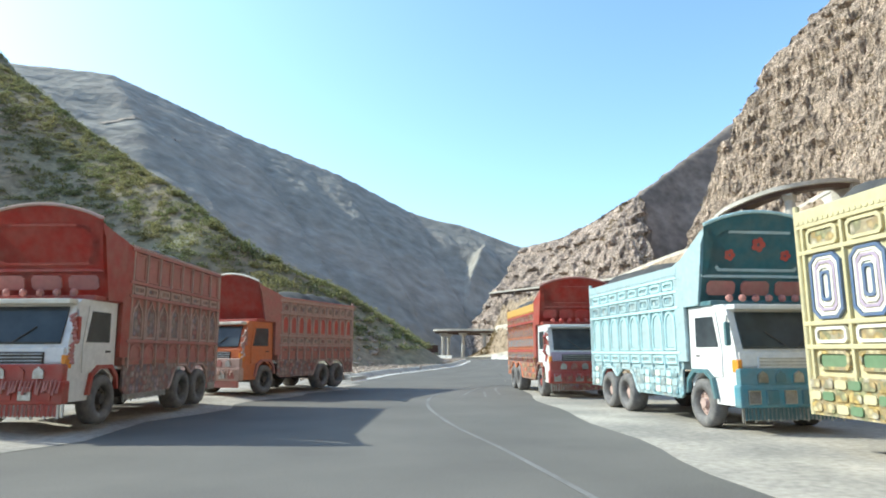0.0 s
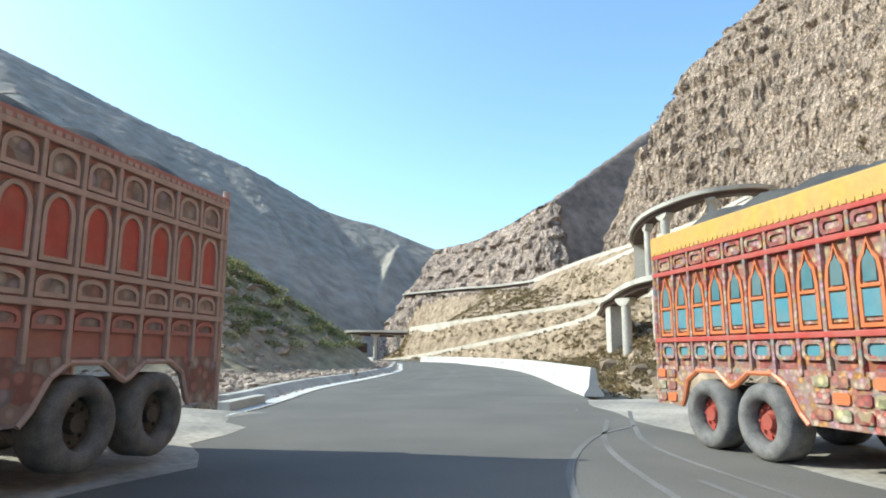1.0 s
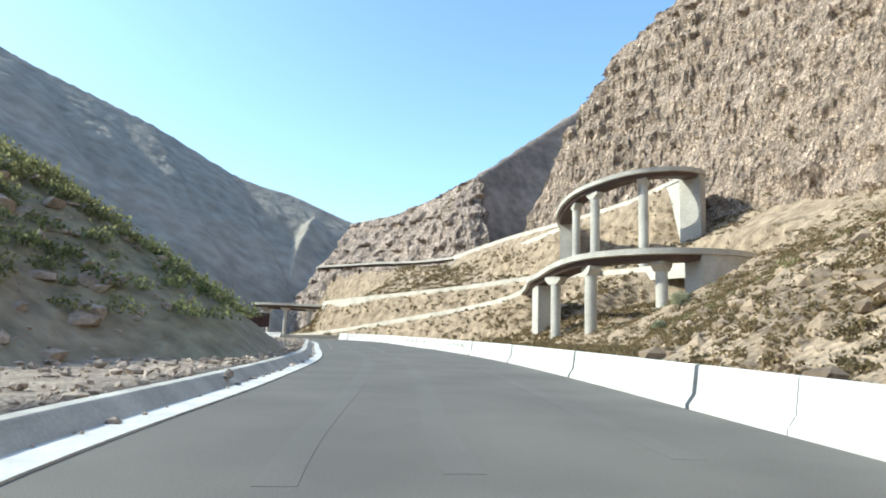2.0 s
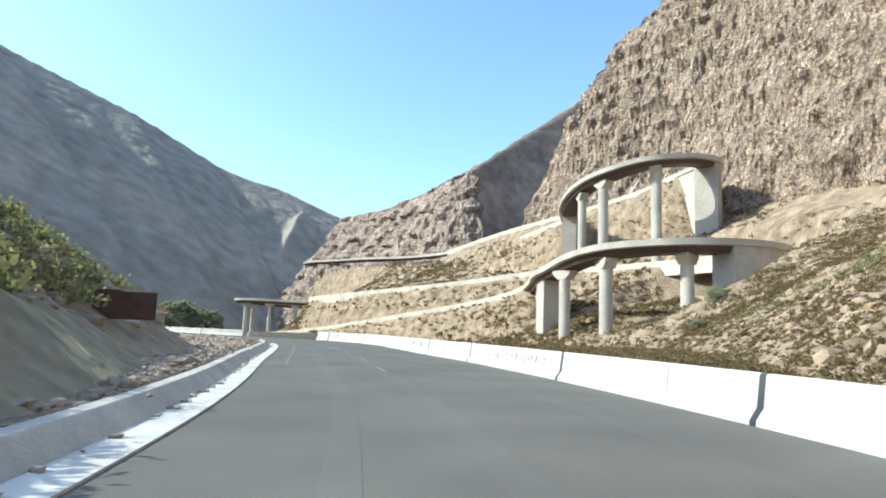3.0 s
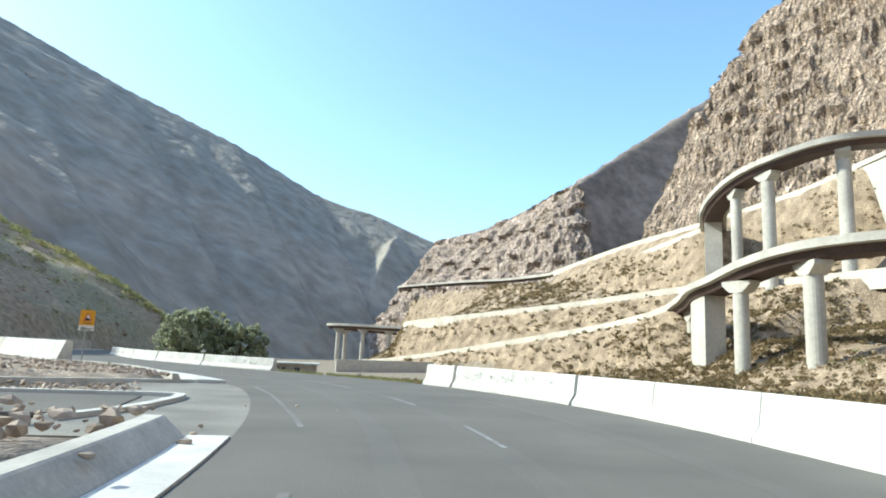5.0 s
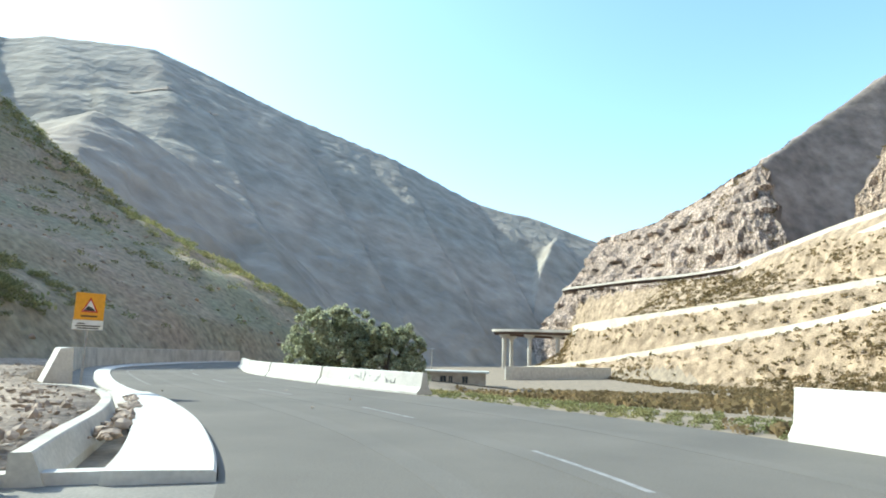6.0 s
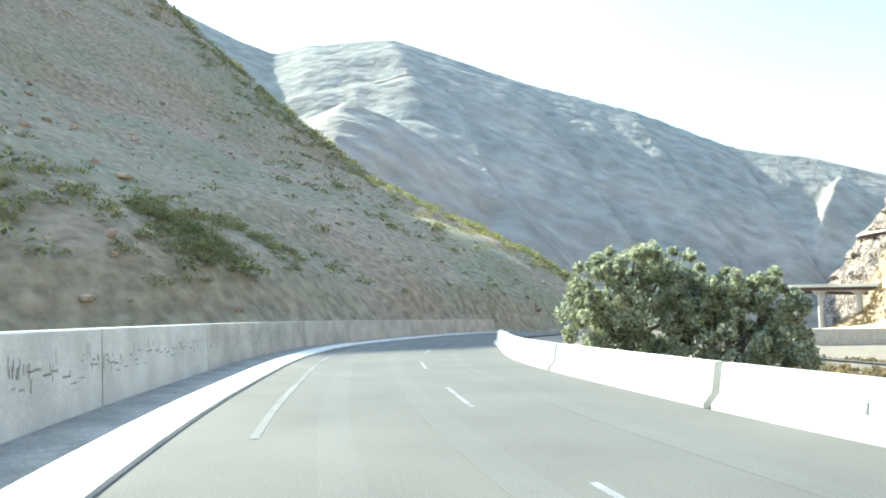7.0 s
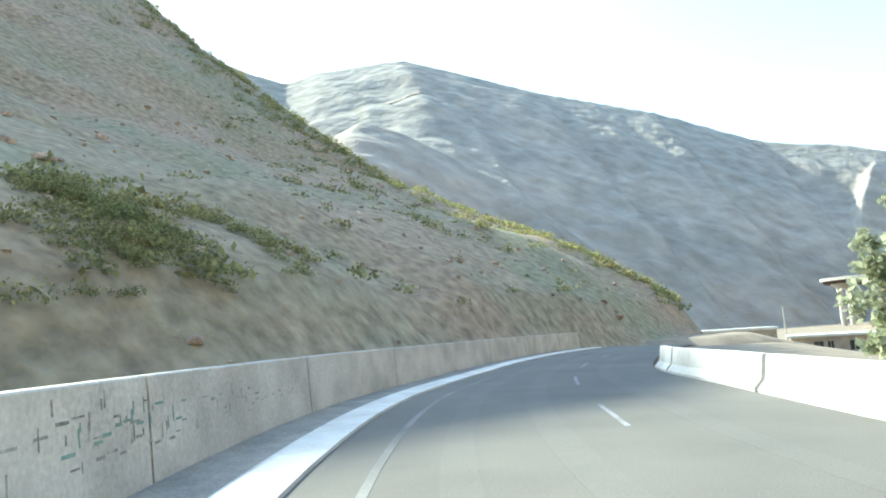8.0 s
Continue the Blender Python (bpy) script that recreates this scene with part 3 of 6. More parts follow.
concrete_run("kerb_wall", smooth_line([(16.92, 116.85, 0), (16.32, 118.5, 0), (15.46, 120.96, 0), (14.4, 123.4, 0), (13.3, 125.3, 0), (12.4, 126.5, 0), (11.6, 127.1, 0), (10.6, 127.4, 0)], 5),
             [(-0.17, -0.2), (-0.17, 0.29), (-0.15, 0.30), (0.0, 0.30), (0.02, 0.28), (0.14, 0.0), (0.14, -0.2)], WALLCON, "low concrete kerb edging a stony verge", "kerb")
concrete_run("kerb_wall", smooth_line([(7.5, 114.6, 0), (12.5, 115.2, 0), (15.2, 116.3, 0), (17.2, 117.1, 0), (18.0, 117.3, 0)], 5),
             [(-0.10, -0.2), (-0.10, 0.11), (0.10, 0.11), (0.10, -0.2)], CONCRETE, "thin pale kerb round a stony verge", "kerb")
concrete_run("kerb_wall", smooth_line([(9, 110.9, 0), (15.0, 111.0, 0), (17.4, 111.0, 0), (17.75, 110.3, 0), (17.6, 109.0, 0), (17.2, 107.2, 0), (16.4, 105.4, 0)], 5),
             [(-0.11, -0.4), (-0.11, 0.09), (0.11, 0.09), (0.11, -0.4)], CONCRETE, "thin pale kerb round a drainage basin", "kerb")
basin = bmesh.new()
add_box(basin, 8.0, 16.9, 106.4, 110.6, -0.05, 0.02, 0.01)
tagged(part("drain_basin", basin, ASPHALT), "dark drainage basin inside a pale kerb", "drain", kind="structure")


# jersey barriers on the right, unit by unit
JERSEY = [(0.0, 0.0), (0.0, 0.09), (0.15, 0.30), (0.22, 0.86), (0.25, 0.89), (0.37, 0.89), (0.40, 0.86), (0.47, 0.30), (0.62, 0.09), (0.62, 0.0)]


def jersey_unit(line, s0, s1, label, tall=1.0):
    run = thing("concrete_barrier", label, "barrier", "roadside barrier units")
    marks = np.linspace(s0, s1, max(2, int(round((s1 - s0) / 3.4)) + 1))
    for a, b in zip(marks[:-1], marks[1:]):
        seg = at_length(line, np.linspace(a + 0.012, b - 0.012, 4))
        verts, faces = sweep(seg, [(off, up * tall) for off, up in JERSEY])
        ob = mesh_object("barrier_segment", verts, faces, CONCRETE)
        ob.parent = run
    return run


def scrawl(run, line, s0, s1, seed, mat, tall=1.0):
    """Unreadable hand-painted writing as short plain bars on the sloping face."""
    rnd = random.Random(seed)
    s = s0
    bm = bmesh.new()
    while s < s1:
        p = at_length(line, np.array([s]))[0]
        q = at_length(line, np.array([s + 0.05]))[0]
        d = Vector(q[:2] - p[:2]).normalized()
        nrm = Vector((d.y, -d.x))
        long_bar = rnd.random() < 0.45
        w = rnd.uniform(0.02, 0.035) if long_bar else rnd.uniform(0.05, 0.2)
        hgt = rnd.uniform(0.08, 0.24) if long_bar else rnd.uniform(0.02, 0.035)
        z = rnd.uniform(0.36, 0.60)
        vs = []
        for zz in (z, z + hgt):
            off = 0.15 + (zz - 0.30) * 0.125 - 0.008
            for ss in (0, w):
                vs.append(bm.verts.new((p[0] + d.x * ss + nrm.x * off, p[1] + d.y * ss + nrm.y * off, zz * tall)))
        back = [bm.verts.new(v.co + Vector((nrm.x * 0.012, nrm.y * 0.012, 0))) for v in vs]
        bm.faces.new((vs[0], vs[1], vs[3], vs[2]))
        for i, j in ((0, 1), (1, 3), (3, 2), (2, 0)):
            bm.faces.new((vs[j], vs[i], back[i], back[j]))
        s += w * rnd.uniform(0.1, 0.9) + rnd.uniform(0.01, 0.06) + (0.3 if rnd.random() < 0.08 else 0)
    part("painted_scrawl", bm, mat, run, "dark hand-painted scrawl")["kind"] = "stuff"


near_run = flat(between(rr, 34.9, 121.9))
far_len = length_along(near_run)[-1]
edges = [0, 9.9, 18.7, 28.6, 38.1, 48.8, 56.6, 66.9, 78.9, far_len - 2.2, far_len]
units = []
for k, (a, b) in enumerate(zip(edges[:-1], edges[1:])):
    units.append(jersey_unit(near_run, a + 0.06, b - 0.10, "white-washed concrete barrier unit with painted scrawl" if k in (3, 4, 7) else "white-washed concrete road barrier unit with sloping face"))
for k, (a, b, seed) in {4: (39.0, 46.2, 3), 5: (49.6, 53.8, 4), 6: (57.6, 64.2, 6), 8: (79.8, 87.0, 5)}.items():
    scrawl(units[k], near_run, a, b, seed, INK)
far_run = flat(between(rr, 131.7, 161.8))
far_len = length_along(far_run)[-1]
edges = [0, 7.25, 14.2, 20.0, 25.1, 31.3, far_len]
units = []
for k, (a, b) in enumerate(zip(edges[:-1], edges[1:])):
    units.append(jersey_unit(far_run, a + 0.05, b - 0.12, "sunlit white concrete barrier unit along the bend", 0.78))
scrawl(units[0], far_run, 1.5, 4.6, 9, INK, 0.78)


def wall_scrawl(s0, s1, seed, z0, mat):
    rnd = random.Random(seed)
    bm = bmesh.new()
    s = s0
    while s < s1:
        p = at_length(wall_line, np.array([s]))[0]
        q = at_length(wall_line, np.array([s + 0.05]))[0]
        d = Vector(q[:2] - p[:2]).normalized()
        nrm = Vector((d.y, -d.x))
        w, hgt = (rnd.uniform(0.02, 0.035), rnd.uniform(0.07, 0.20)) if rnd.random() < 0.55 else (rnd.uniform(0.08, 0.22), rnd.uniform(0.02, 0.035))
        z = z0 + rnd.uniform(-0.2, 0.1)
        vs = []
        for zz in (z, z + hgt):
            off = -1.68 + (rise - 0.02 - zz) * 0.10 / (rise + 0.28)
            for ss in (0, w):
                vs.append(bm.verts.new((p[0] + d.x * ss + nrm.x * (off + 0.006), p[1] + d.y * ss + nrm.y * (off + 0.006), zz)))
        bm.faces.new((vs[0], vs[1], vs[3], vs[2]))
        s += w + rnd.uniform(0.0, 0.16) * rnd.choice((0.3, 0.6, 2.5))
    return tagged(part("wall_scrawl", bm, mat), "dark faded hand-painted scrawl on the wall", "graffiti", kind="structure")


TEALINK = paint("faded_teal_ink", (0.20, 0.33, 0.28))
WALLINK = material("faded_wall_ink", (0.22, 0.21, 0.19), (0.40, 0.385, 0.35), scale=8.0, rough=0.8, bump=0.0)
wall_scrawl(7.5, 11.5, 21, 0.74, WALLINK)
wall_scrawl(12.5, 14.5, 22, 0.78, WALLINK)
wall_scrawl(17.0, 19.6, 23, 0.75, TEALINK)
wall_scrawl(20.0, 24.0, 24, 0.7, WALLINK)
wall_scrawl(2.2, 7.0, 25, 0.72, WALLINK)
wall_scrawl(3.0, 9.0, 26, 0.66, WALLINK)
wall_scrawl(9.5, 13.5, 27, 0.7, TEALINK)
wall_scrawl(13.0, 18.5, 28, 0.86, WALLINK)
wall_scrawl(14.5, 22.0, 29, 0.6, WALLINK)


# ---------------------------------------------------------------- hill road with its looping bridges
def hill_road(name, points, label):
    line = smooth_line(points, 6)
    road = thing(name, label, "road")
    road["kind"] = "structure"
    for pname, sec, mat in (("roadbed", [(-4.4, -0.6), (-4.4, 0.0), (4.4, 0.0), (4.4, -0.6)], ASPHALT),
                            ("retaining_wall", [(-5.0, -4.0), (-4.8, 1.2), (-4.4, 1.2), (-4.4, -4.0)], HILLCON),
                            ("parapet", [(4.4, -0.6), (4.4, 1.5), (4.8, 1.5), (4.8, -0.6)], HILLCON)):
        verts, faces = sweep(line, sec)
        mesh_object(pname, verts, faces, mat).parent = road
    return road


hill_road("hill_road", RIBBON_1, "lower switchback road with pale parapet across the slope")
hill_road("hill_road", RIBBON_2, "middle switchback road with pale parapet across the slope")
hill_road("hill_road", RIBBON_3A, "upper switchback road with pale retaining wall")
hill_road("hill_road", RIBBON_3B, "top switchback road with pale retaining wall under the cliff")


def bridge(name, label, points, piers, walls, width=9.6):
    """A curved bridge: slab, steel girder and parapets swept along the points, on round piers with caps."""
    line = smooth_line(points, 8)
    top = thing(name, label, "bridge")
    half = width / 2
    for pname, sec, mat, note in (
            ("deck_slab", [(-half, -0.55), (-half, 0.0), (half, 0.0), (half, -0.55), (half - 1.6, -0.75), (1.6 - half, -0.75)], PIERCON, "pale concrete slab"),
            ("girder", [(-half + 1.2, -0.74), (-half + 1.9, -2.3), (half - 1.9, -2.3), (half - 1.2, -0.74)], DECKSTEEL, "red-brown steel girder"),
            ("parapet", [(-half, 0.0), (-half - 0.05, 1.05), (-half + 0.3, 1.05), (-half + 0.4, 0.0)], PIERCON, ""),
            ("parapet", [(half - 0.4, 0.0), (half - 0.3, 1.05), (half + 0.05, 1.05), (half, 0.0)], PIERCON, "")):
        verts, faces = sweep(line, sec)
        ob = mesh_object(pname, verts, faces, mat)
        ob.parent = top
        if note:
            ob["label"] = note
    for x, y, turn, radius in piers:
        d, z, _ = near_line(np.array([x]), np.array([y]), [tuple(p) for p in line])
        zt = float(z[0]) - 2.3
        zb = ground_height(x, y) - 1.0
        bm = tube((x, y, zb), (x, y, zt - 1.4), radius, radius, 20)
        ob = part("pier", bm, PIERCON, top, "", False)
        c, s = math.cos(radians(turn)), math.sin(radians(turn))
        bm = bmesh.new()
        prof = [(-1.6, -2.6), (1.6, -2.6), (3.6, -0.9), (3.6, 0.0), (-3.6, 0.0), (-3.6, -0.9)]
        loops = []
        for v in (-radius, radius):
            loops.append([bm.verts.new((x + c * a - s * v, y + s * a + c * v, zt + b)) for a, b in prof])
        bm.faces.new(loops[0])
        bm.faces.new(loops[1][::-1])
        for i in range(len(prof)):
            j = (i + 1) % len(prof)
            bm.faces.new((loops[0][j], loops[0][i], loops[1][i], loops[1][j]))
        part("pier_cap", bm, PIERCON, top)
    total_len = length_along(line)[-1]
    for a, b, reach, depth_b in walls:
        depth_a = depth_b = 5.0
        seg = at_length(line, np.linspace(a * total_len, b * total_len, 14))
        verts, faces = [], []
        nrm = normals_2d(seg)
        for i, (p, q) in enumerate(zip(seg, nrm)):
            t = i / 13
            depth = depth_a + (depth_b - depth_a) * t
            for off in (-reach, reach):
                verts += [(p[0] + q[0] * off, p[1] + q[1] * off, p[2] - 0.6), (p[0] + q[0] * off, p[1] + q[1] * off, min(p[2] - depth, ground_height(p[0] + q[0] * off, p[1] + q[1] * off) - 0.8))]
        for i in range(13):
            k = 4 * i
            faces += [(k, k + 1, k + 5, k + 4), (k + 2, k + 6, k + 7, k + 3), (k + 1, k + 3, k + 7, k + 5)]
        faces += [(0, 2, 3, 1), (52, 53, 55, 54)]
        mesh_object("abutment_wall", verts, faces, PIERCON).parent = top
    return top


bridge("looping_bridge", "lower curved concrete and steel loop bridge on tall piers",
       [(139, 257.3, 18.3), (132.7, 242.5, 19.7), (126.4, 230.5, 20.8), (123.6, 219, 21.8), (119.6, 203.4, 23.4), (118.9, 187.8, 24.5), (126.4, 174.6, 25),
        (139, 168.4, 25.4), (152.6, 168.9, 25.7), (163.5, 176.4, 26), (168.6, 194.6, 26.3)],
       [(119.4, 210, 100, 1.62), (118.2, 189.5, 75, 1.79), (130, 173, 25, 1.68), (135.1, 248.2, 70, 1.01), (130.5, 238.4, 70, 1.01)],
       [(0.16, 0.235, 2.6, 0), (0.68, 1.0, 4.3, 0)])
bridge("looping_bridge", "upper curved concrete and steel loop bridge high on the slope",
       [(190.3, 306.6, 56.1), (176, 288.5, 58.1), (167, 271, 60), (163, 256, 61.9), (163.5, 242.5, 63.4), (169.5, 231, 65.6), (181, 226, 67.4),
        (192.5, 227, 68.6), (202, 233.5, 69.2), (207, 251, 69)],
       [(163.8, 262.5, 70, 1.68), (162.2, 247, 90, 1.9), (172.5, 229.8, 40, 1.9)],
       [(0.0, 0.14, 3.0, 0), (0.80, 1.0, 4.3, 0)])
bridge("looping_bridge", "far hairpin bridge on short piers in the valley",
       [(118, 520, 18.8), (96, 534, 19.2), (77, 546, 19.6), (67.5, 557, 19.6), (72, 570, 19.4), (92, 579, 18.8), (118, 583, 18)],
       [(70.5, 553, 0, 1.5), (78, 573, 0, 1.4), (86, 540, 0, 1.4), (103, 530, 0, 1.4)], [])
bridge("looping_bridge", "far hairpin bridge below the layered ridge",
       VIADUCT + [(154, 735, 68), (172, 748, 69), (200, 745, 70)],
       [(207.6, 490, 0, 1.2), (204.5, 522, 0, 1.2), (199, 555, 0, 1.2), (190.5, 580, 0, 1.2), (182, 605, 0, 1.2), (173, 637, 0, 1.2), (165, 665, 0, 1.2), (158, 690, 0, 1.2), (153, 716, 0, 1.2)], [])


# ---------------------------------------------------------------- painted lorries
RUBBER = material("dusty_tyre_rubber", (0.13, 0.125, 0.12), (0.21, 0.195, 0.18), scale=6.0, rough=0.9, bump=0.2, fine=60.0)
GLASSDARK = material("dark_windscreen", (0.035, 0.045, 0.05), (0.06, 0.07, 0.075), scale=1.0, rough=0.12, bump=0.0, fine=3.0)
CHROME = material("tarnished_chrome", (0.55, 0.55, 0.54), (0.40, 0.38, 0.34), scale=8.0, rough=0.3, metal=0.9, bump=0.05)
CHASSIS = material("dirty_chassis_steel", (0.06, 0.055, 0.05), (0.10, 0.085, 0.07), scale=4.0, rough=0.8, bump=0.2)
TARP = material("dark_tarpaulin", (0.05, 0.05, 0.05), (0.09, 0.085, 0.075), scale=2.0, rough=0.9, bump=0.4, fine=25.0)
AMBER = paint("amber_lens", (0.75, 0.28, 0.04), rough=0.2, dirt=0.05)
WHITE = paint("dusty_white_paint", (0.74, 0.73, 0.70), rough=0.35, dirt=0.12)
RED = paint("truck_red_paint", (0.36, 0.058, 0.042), rough=0.45, dirt=0.25)
DULLRED = paint("dusty_maroon_paint", (0.44, 0.175, 0.15), rough=0.65, dirt=0.3)
BRIGHTRED = paint("bright_panel_red", (0.46, 0.075, 0.06), rough=0.5, dirt=0.25)
PINKDUST = paint("dusty_pink_trim", (0.50, 0.35, 0.30), rough=0.75, dirt=0.35)
ORANGE = paint("cab_orange_paint", (0.60, 0.17, 0.06), rough=0.4, dirt=0.2)
TEAL = paint("pale_teal_paint", (0.40, 0.54, 0.555), rough=0.45, dirt=0.3)
TEALDEEP = paint("deep_teal_paint", (0.075, 0.18, 0.20), rough=0.5, dirt=0.25)
TEALTRIM = paint("light_teal_trim", (0.52, 0.74, 0.74), rough=0.45, dirt=0.15)
SKYBLUE = paint("panel_sky_blue", (0.09, 0.25, 0.30), rough=0.5, dirt=0.3)
MAUVE = paint("dusty_mauve_panel", (0.40, 0.22, 0.27), rough=0.5, dirt=0.2)
YELLOW = paint("truck_yellow_paint", (0.60, 0.36, 0.09), rough=0.5, dirt=0.25)
PALEYELLOW = paint("pale_yellow_panel", (0.58, 0.51, 0.29), rough=0.5, dirt=0.2)
CREAM = paint("cream_panel", (0.74, 0.70, 0.58), rough=0.5, dirt=0.2)
NAVY = paint("navy_panel", (0.10, 0.15, 0.25), rough=0.5, dirt=0.15)
GREEN = paint("panel_green", (0.14, 0.23, 0.12), rough=0.5, dirt=0.15)
LILAC = paint("panel_lilac_grey", (0.40, 0.32, 0.40), rough=0.5, dirt=0.2)


def motif(name, tones, scale=9.0, rough=0.55):
    """Small painted motifs in several tones, rubbed and dusty."""
    m = bpy.data.materials.new(name)
    m.use_nodes = True
    n, l = m.node_tree.nodes, m.node_tree.links
    bsdf = n["Principled BSDF"]
    bsdf.inputs["Roughness"].default_value = rough
    bsdf.inputs["Specular IOR Level"].default_value = 0.3
    geo = n.new("ShaderNodeNewGeometry")
    cells = n.new("ShaderNodeTexVoronoi")
    cells.inputs["Scale"].default_value = scale
    cells.inputs["Randomness"].default_value = 0.75
    l.new(geo.outputs["Position"], cells.inputs["Vector"])
    ramp = n.new("ShaderNodeValToRGB")
    cr = ramp.color_ramp
    cr.interpolation = "CONSTANT"
    cr.elements[0].color = rgb(*tones[0])
    cr.elements[1].position, cr.elements[1].color = 1.0 / len(tones), rgb(*tones[1])
    for k, tone in enumerate(tones[2:]):
        cr.elements.new((k + 2) / len(tones)).color = rgb(*tone)
    l.new(cells.outputs["Color"], ramp.inputs[0])
    rings = n.new("ShaderNodeMapRange")
    rings.inputs[1].default_value, rings.inputs[2].default_value = 0.25, 0.5
    rings.inputs[3].default_value, rings.inputs[4].default_value = 1.1, 0.6
    l.new(cells.outputs["Distance"], rings.inputs[0])
    dirt = n.new("ShaderNodeTexNoise")
    dirt.inputs["Scale"].default_value = 3.0
    dirt.inputs["Detail"].default_value = 9.0
    l.new(geo.outputs["Position"], dirt.inputs["Vector"])
    cover = n.new("ShaderNodeMapRange")
    cover.inputs[1].default_value, cover.inputs[2].default_value = 0.35, 0.7
    cover.inputs[3].default_value, cover.inputs[4].default_value = 0.05, 0.55
    l.new(dirt.outputs[0], cover.inputs[0])
    tone_ring = n.new("ShaderNodeVectorMath")
    tone_ring.operation = "SCALE"
    l.new(ramp.outputs[0], tone_ring.inputs[0])
    l.new(rings.outputs[0], tone_ring.inputs[3])
    mix = n.new("ShaderNodeMix")
    mix.data_type = "RGBA"
    mix.inputs[7].default_value = rgb(0.30, 0.24, 0.19)
    l.new(cover.outputs[0], mix.inputs[0])
    l.new(tone_ring.outputs[0], mix.inputs[6])
    l.new(mix.outputs[2], bsdf.inputs["Base Color"])
    b = n.new("ShaderNodeBump")
    b.inputs["Strength"].default_value = 0.5
    b.inputs["Distance"].default_value = 0.02
    l.new(cells.outputs["Distance"], b.inputs["Height"])
    l.new(b.outputs[0], bsdf.inputs["Normal"])
    return m


MOTIF_RED = motif("painted_red_motifs", [(0.42, 0.07, 0.05), (0.45, 0.16, 0.08), (0.34, 0.05, 0.05), (0.50, 0.36, 0.20), (0.40, 0.08, 0.07), (0.30, 0.20, 0.24)], 11.0)
MOTIF_MIX = motif("painted_mixed_motifs", [(0.50, 0.15, 0.11), (0.50, 0.36, 0.26), (0.46, 0.25, 0.27), (0.52, 0.26, 0.08), (0.44, 0.13, 0.10), (0.52, 0.32, 0.27), (0.22, 0.32, 0.30)], 13.0)
MOTIF_DUST = motif("dusty_faded_motifs", [(0.36, 0.20, 0.18), (0.42, 0.30, 0.27), (0.30, 0.24, 0.27), (0.38, 0.17, 0.15), (0.44, 0.36, 0.32)], 7.0, 0.75)
MOTIF_TEAL = motif("painted_teal_motifs", [(0.26, 0.48, 0.52), (0.40, 0.58, 0.60), (0.22, 0.42, 0.48), (0.34, 0.52, 0.54), (0.50, 0.62, 0.60)], 9.0)
MOTIF_GOLD = motif("painted_gold_motifs", [(0.54, 0.42, 0.16), (0.60, 0.50, 0.26), (0.50, 0.36, 0.12), (0.30, 0.30, 0.14), (0.58, 0.52, 0.36)], 9.0)


def outline(shape, w, h):
    """The outline of a side panel, in its own plane."""
    if shape == "arch":
        r = w / 2
        rise = min(h * 0.45, r * 1.25)
        pts = [(-r, 0), (r, 0)]
        pts += [(r * math.cos(a), h - rise + rise * math.sin(a)) for a in (math.pi * k / 10 for k in range(11))]
        return pts
    if shape == "cusp":
        r = w / 2
        return [(-r, 0), (r, 0), (r, h * 0.55), (r * 0.8, h * 0.75), (r * 0.35, h * 0.84), (0, h), (-r * 0.35, h * 0.84), (-r * 0.8, h * 0.75), (-r, h * 0.55)]
    if shape == "round":
        return [(w / 2 * math.cos(a), h / 2 + h / 2 * math.sin(a)) for a in (2 * math.pi * k / 14 for k in range(14))]
    if shape == "soft":
        c = min(w, h) * 0.2
        return [(-w / 2 + c, 0), (w / 2 - c, 0), (w / 2, c), (w / 2, h - c), (w / 2 - c, h), (-w / 2 + c, h), (-w / 2, h - c), (-w / 2, c)]
    return [(-w / 2, 0), (w / 2, 0), (w / 2, h), (-w / 2, h)]


def plate(shape, w, h, thick):
    """A plate in the y-z plane, facing +x."""
    bm = bmesh.new()
    pts = outline(shape, w, h)
    n = len(pts)
    back = [bm.verts.new((0.0, y, z)) for y, z in pts]
    front = [bm.verts.new((thick, y * 0.985, h / 2 + (z - h / 2) * 0.985)) for y, z in pts]
    bm.faces.new(front)
    for i in range(n):
        j = (i + 1) % n
        bm.faces.new((back[i], back[j], front[j], front[i]))
    return bm


def frame_plate(shape, w, h, border, thick):
    """A raised frame round a panel, facing +x."""
    bm = bmesh.new()
    out = outline(shape, w, h)
    kx, kz = 1 - 2 * border / w, 1 - 2 * border / h
    rings = []
    for x, sx, sz in ((0.0, 1, 1), (thick, 0.99, 0.99), (thick, kx, kz), (0.0, kx, kz)):
        rings.append([bm.verts.new((x, y * sx, h / 2 + (z - h / 2) * sz)) for y, z in out])
    n = len(out)
    for a, b in zip(rings[:-1], rings[1:]):
        for i in range(n):
            j = (i + 1) % n
            bm.faces.new((a[i], a[j], b[j], b[i]))
    return bm


def mesh_from(bm, name, mat):
    me = bpy.data.meshes.new(name)
    bm.to_mesh(me)
    bm.free()
    me.materials.append(mat)
    return me


def child(name, me, parent, m, label=""):
    ob = new(name, me)
    ob.parent = parent
    ob.matrix_local = m
    if label:
        ob["label"] = label
    return ob


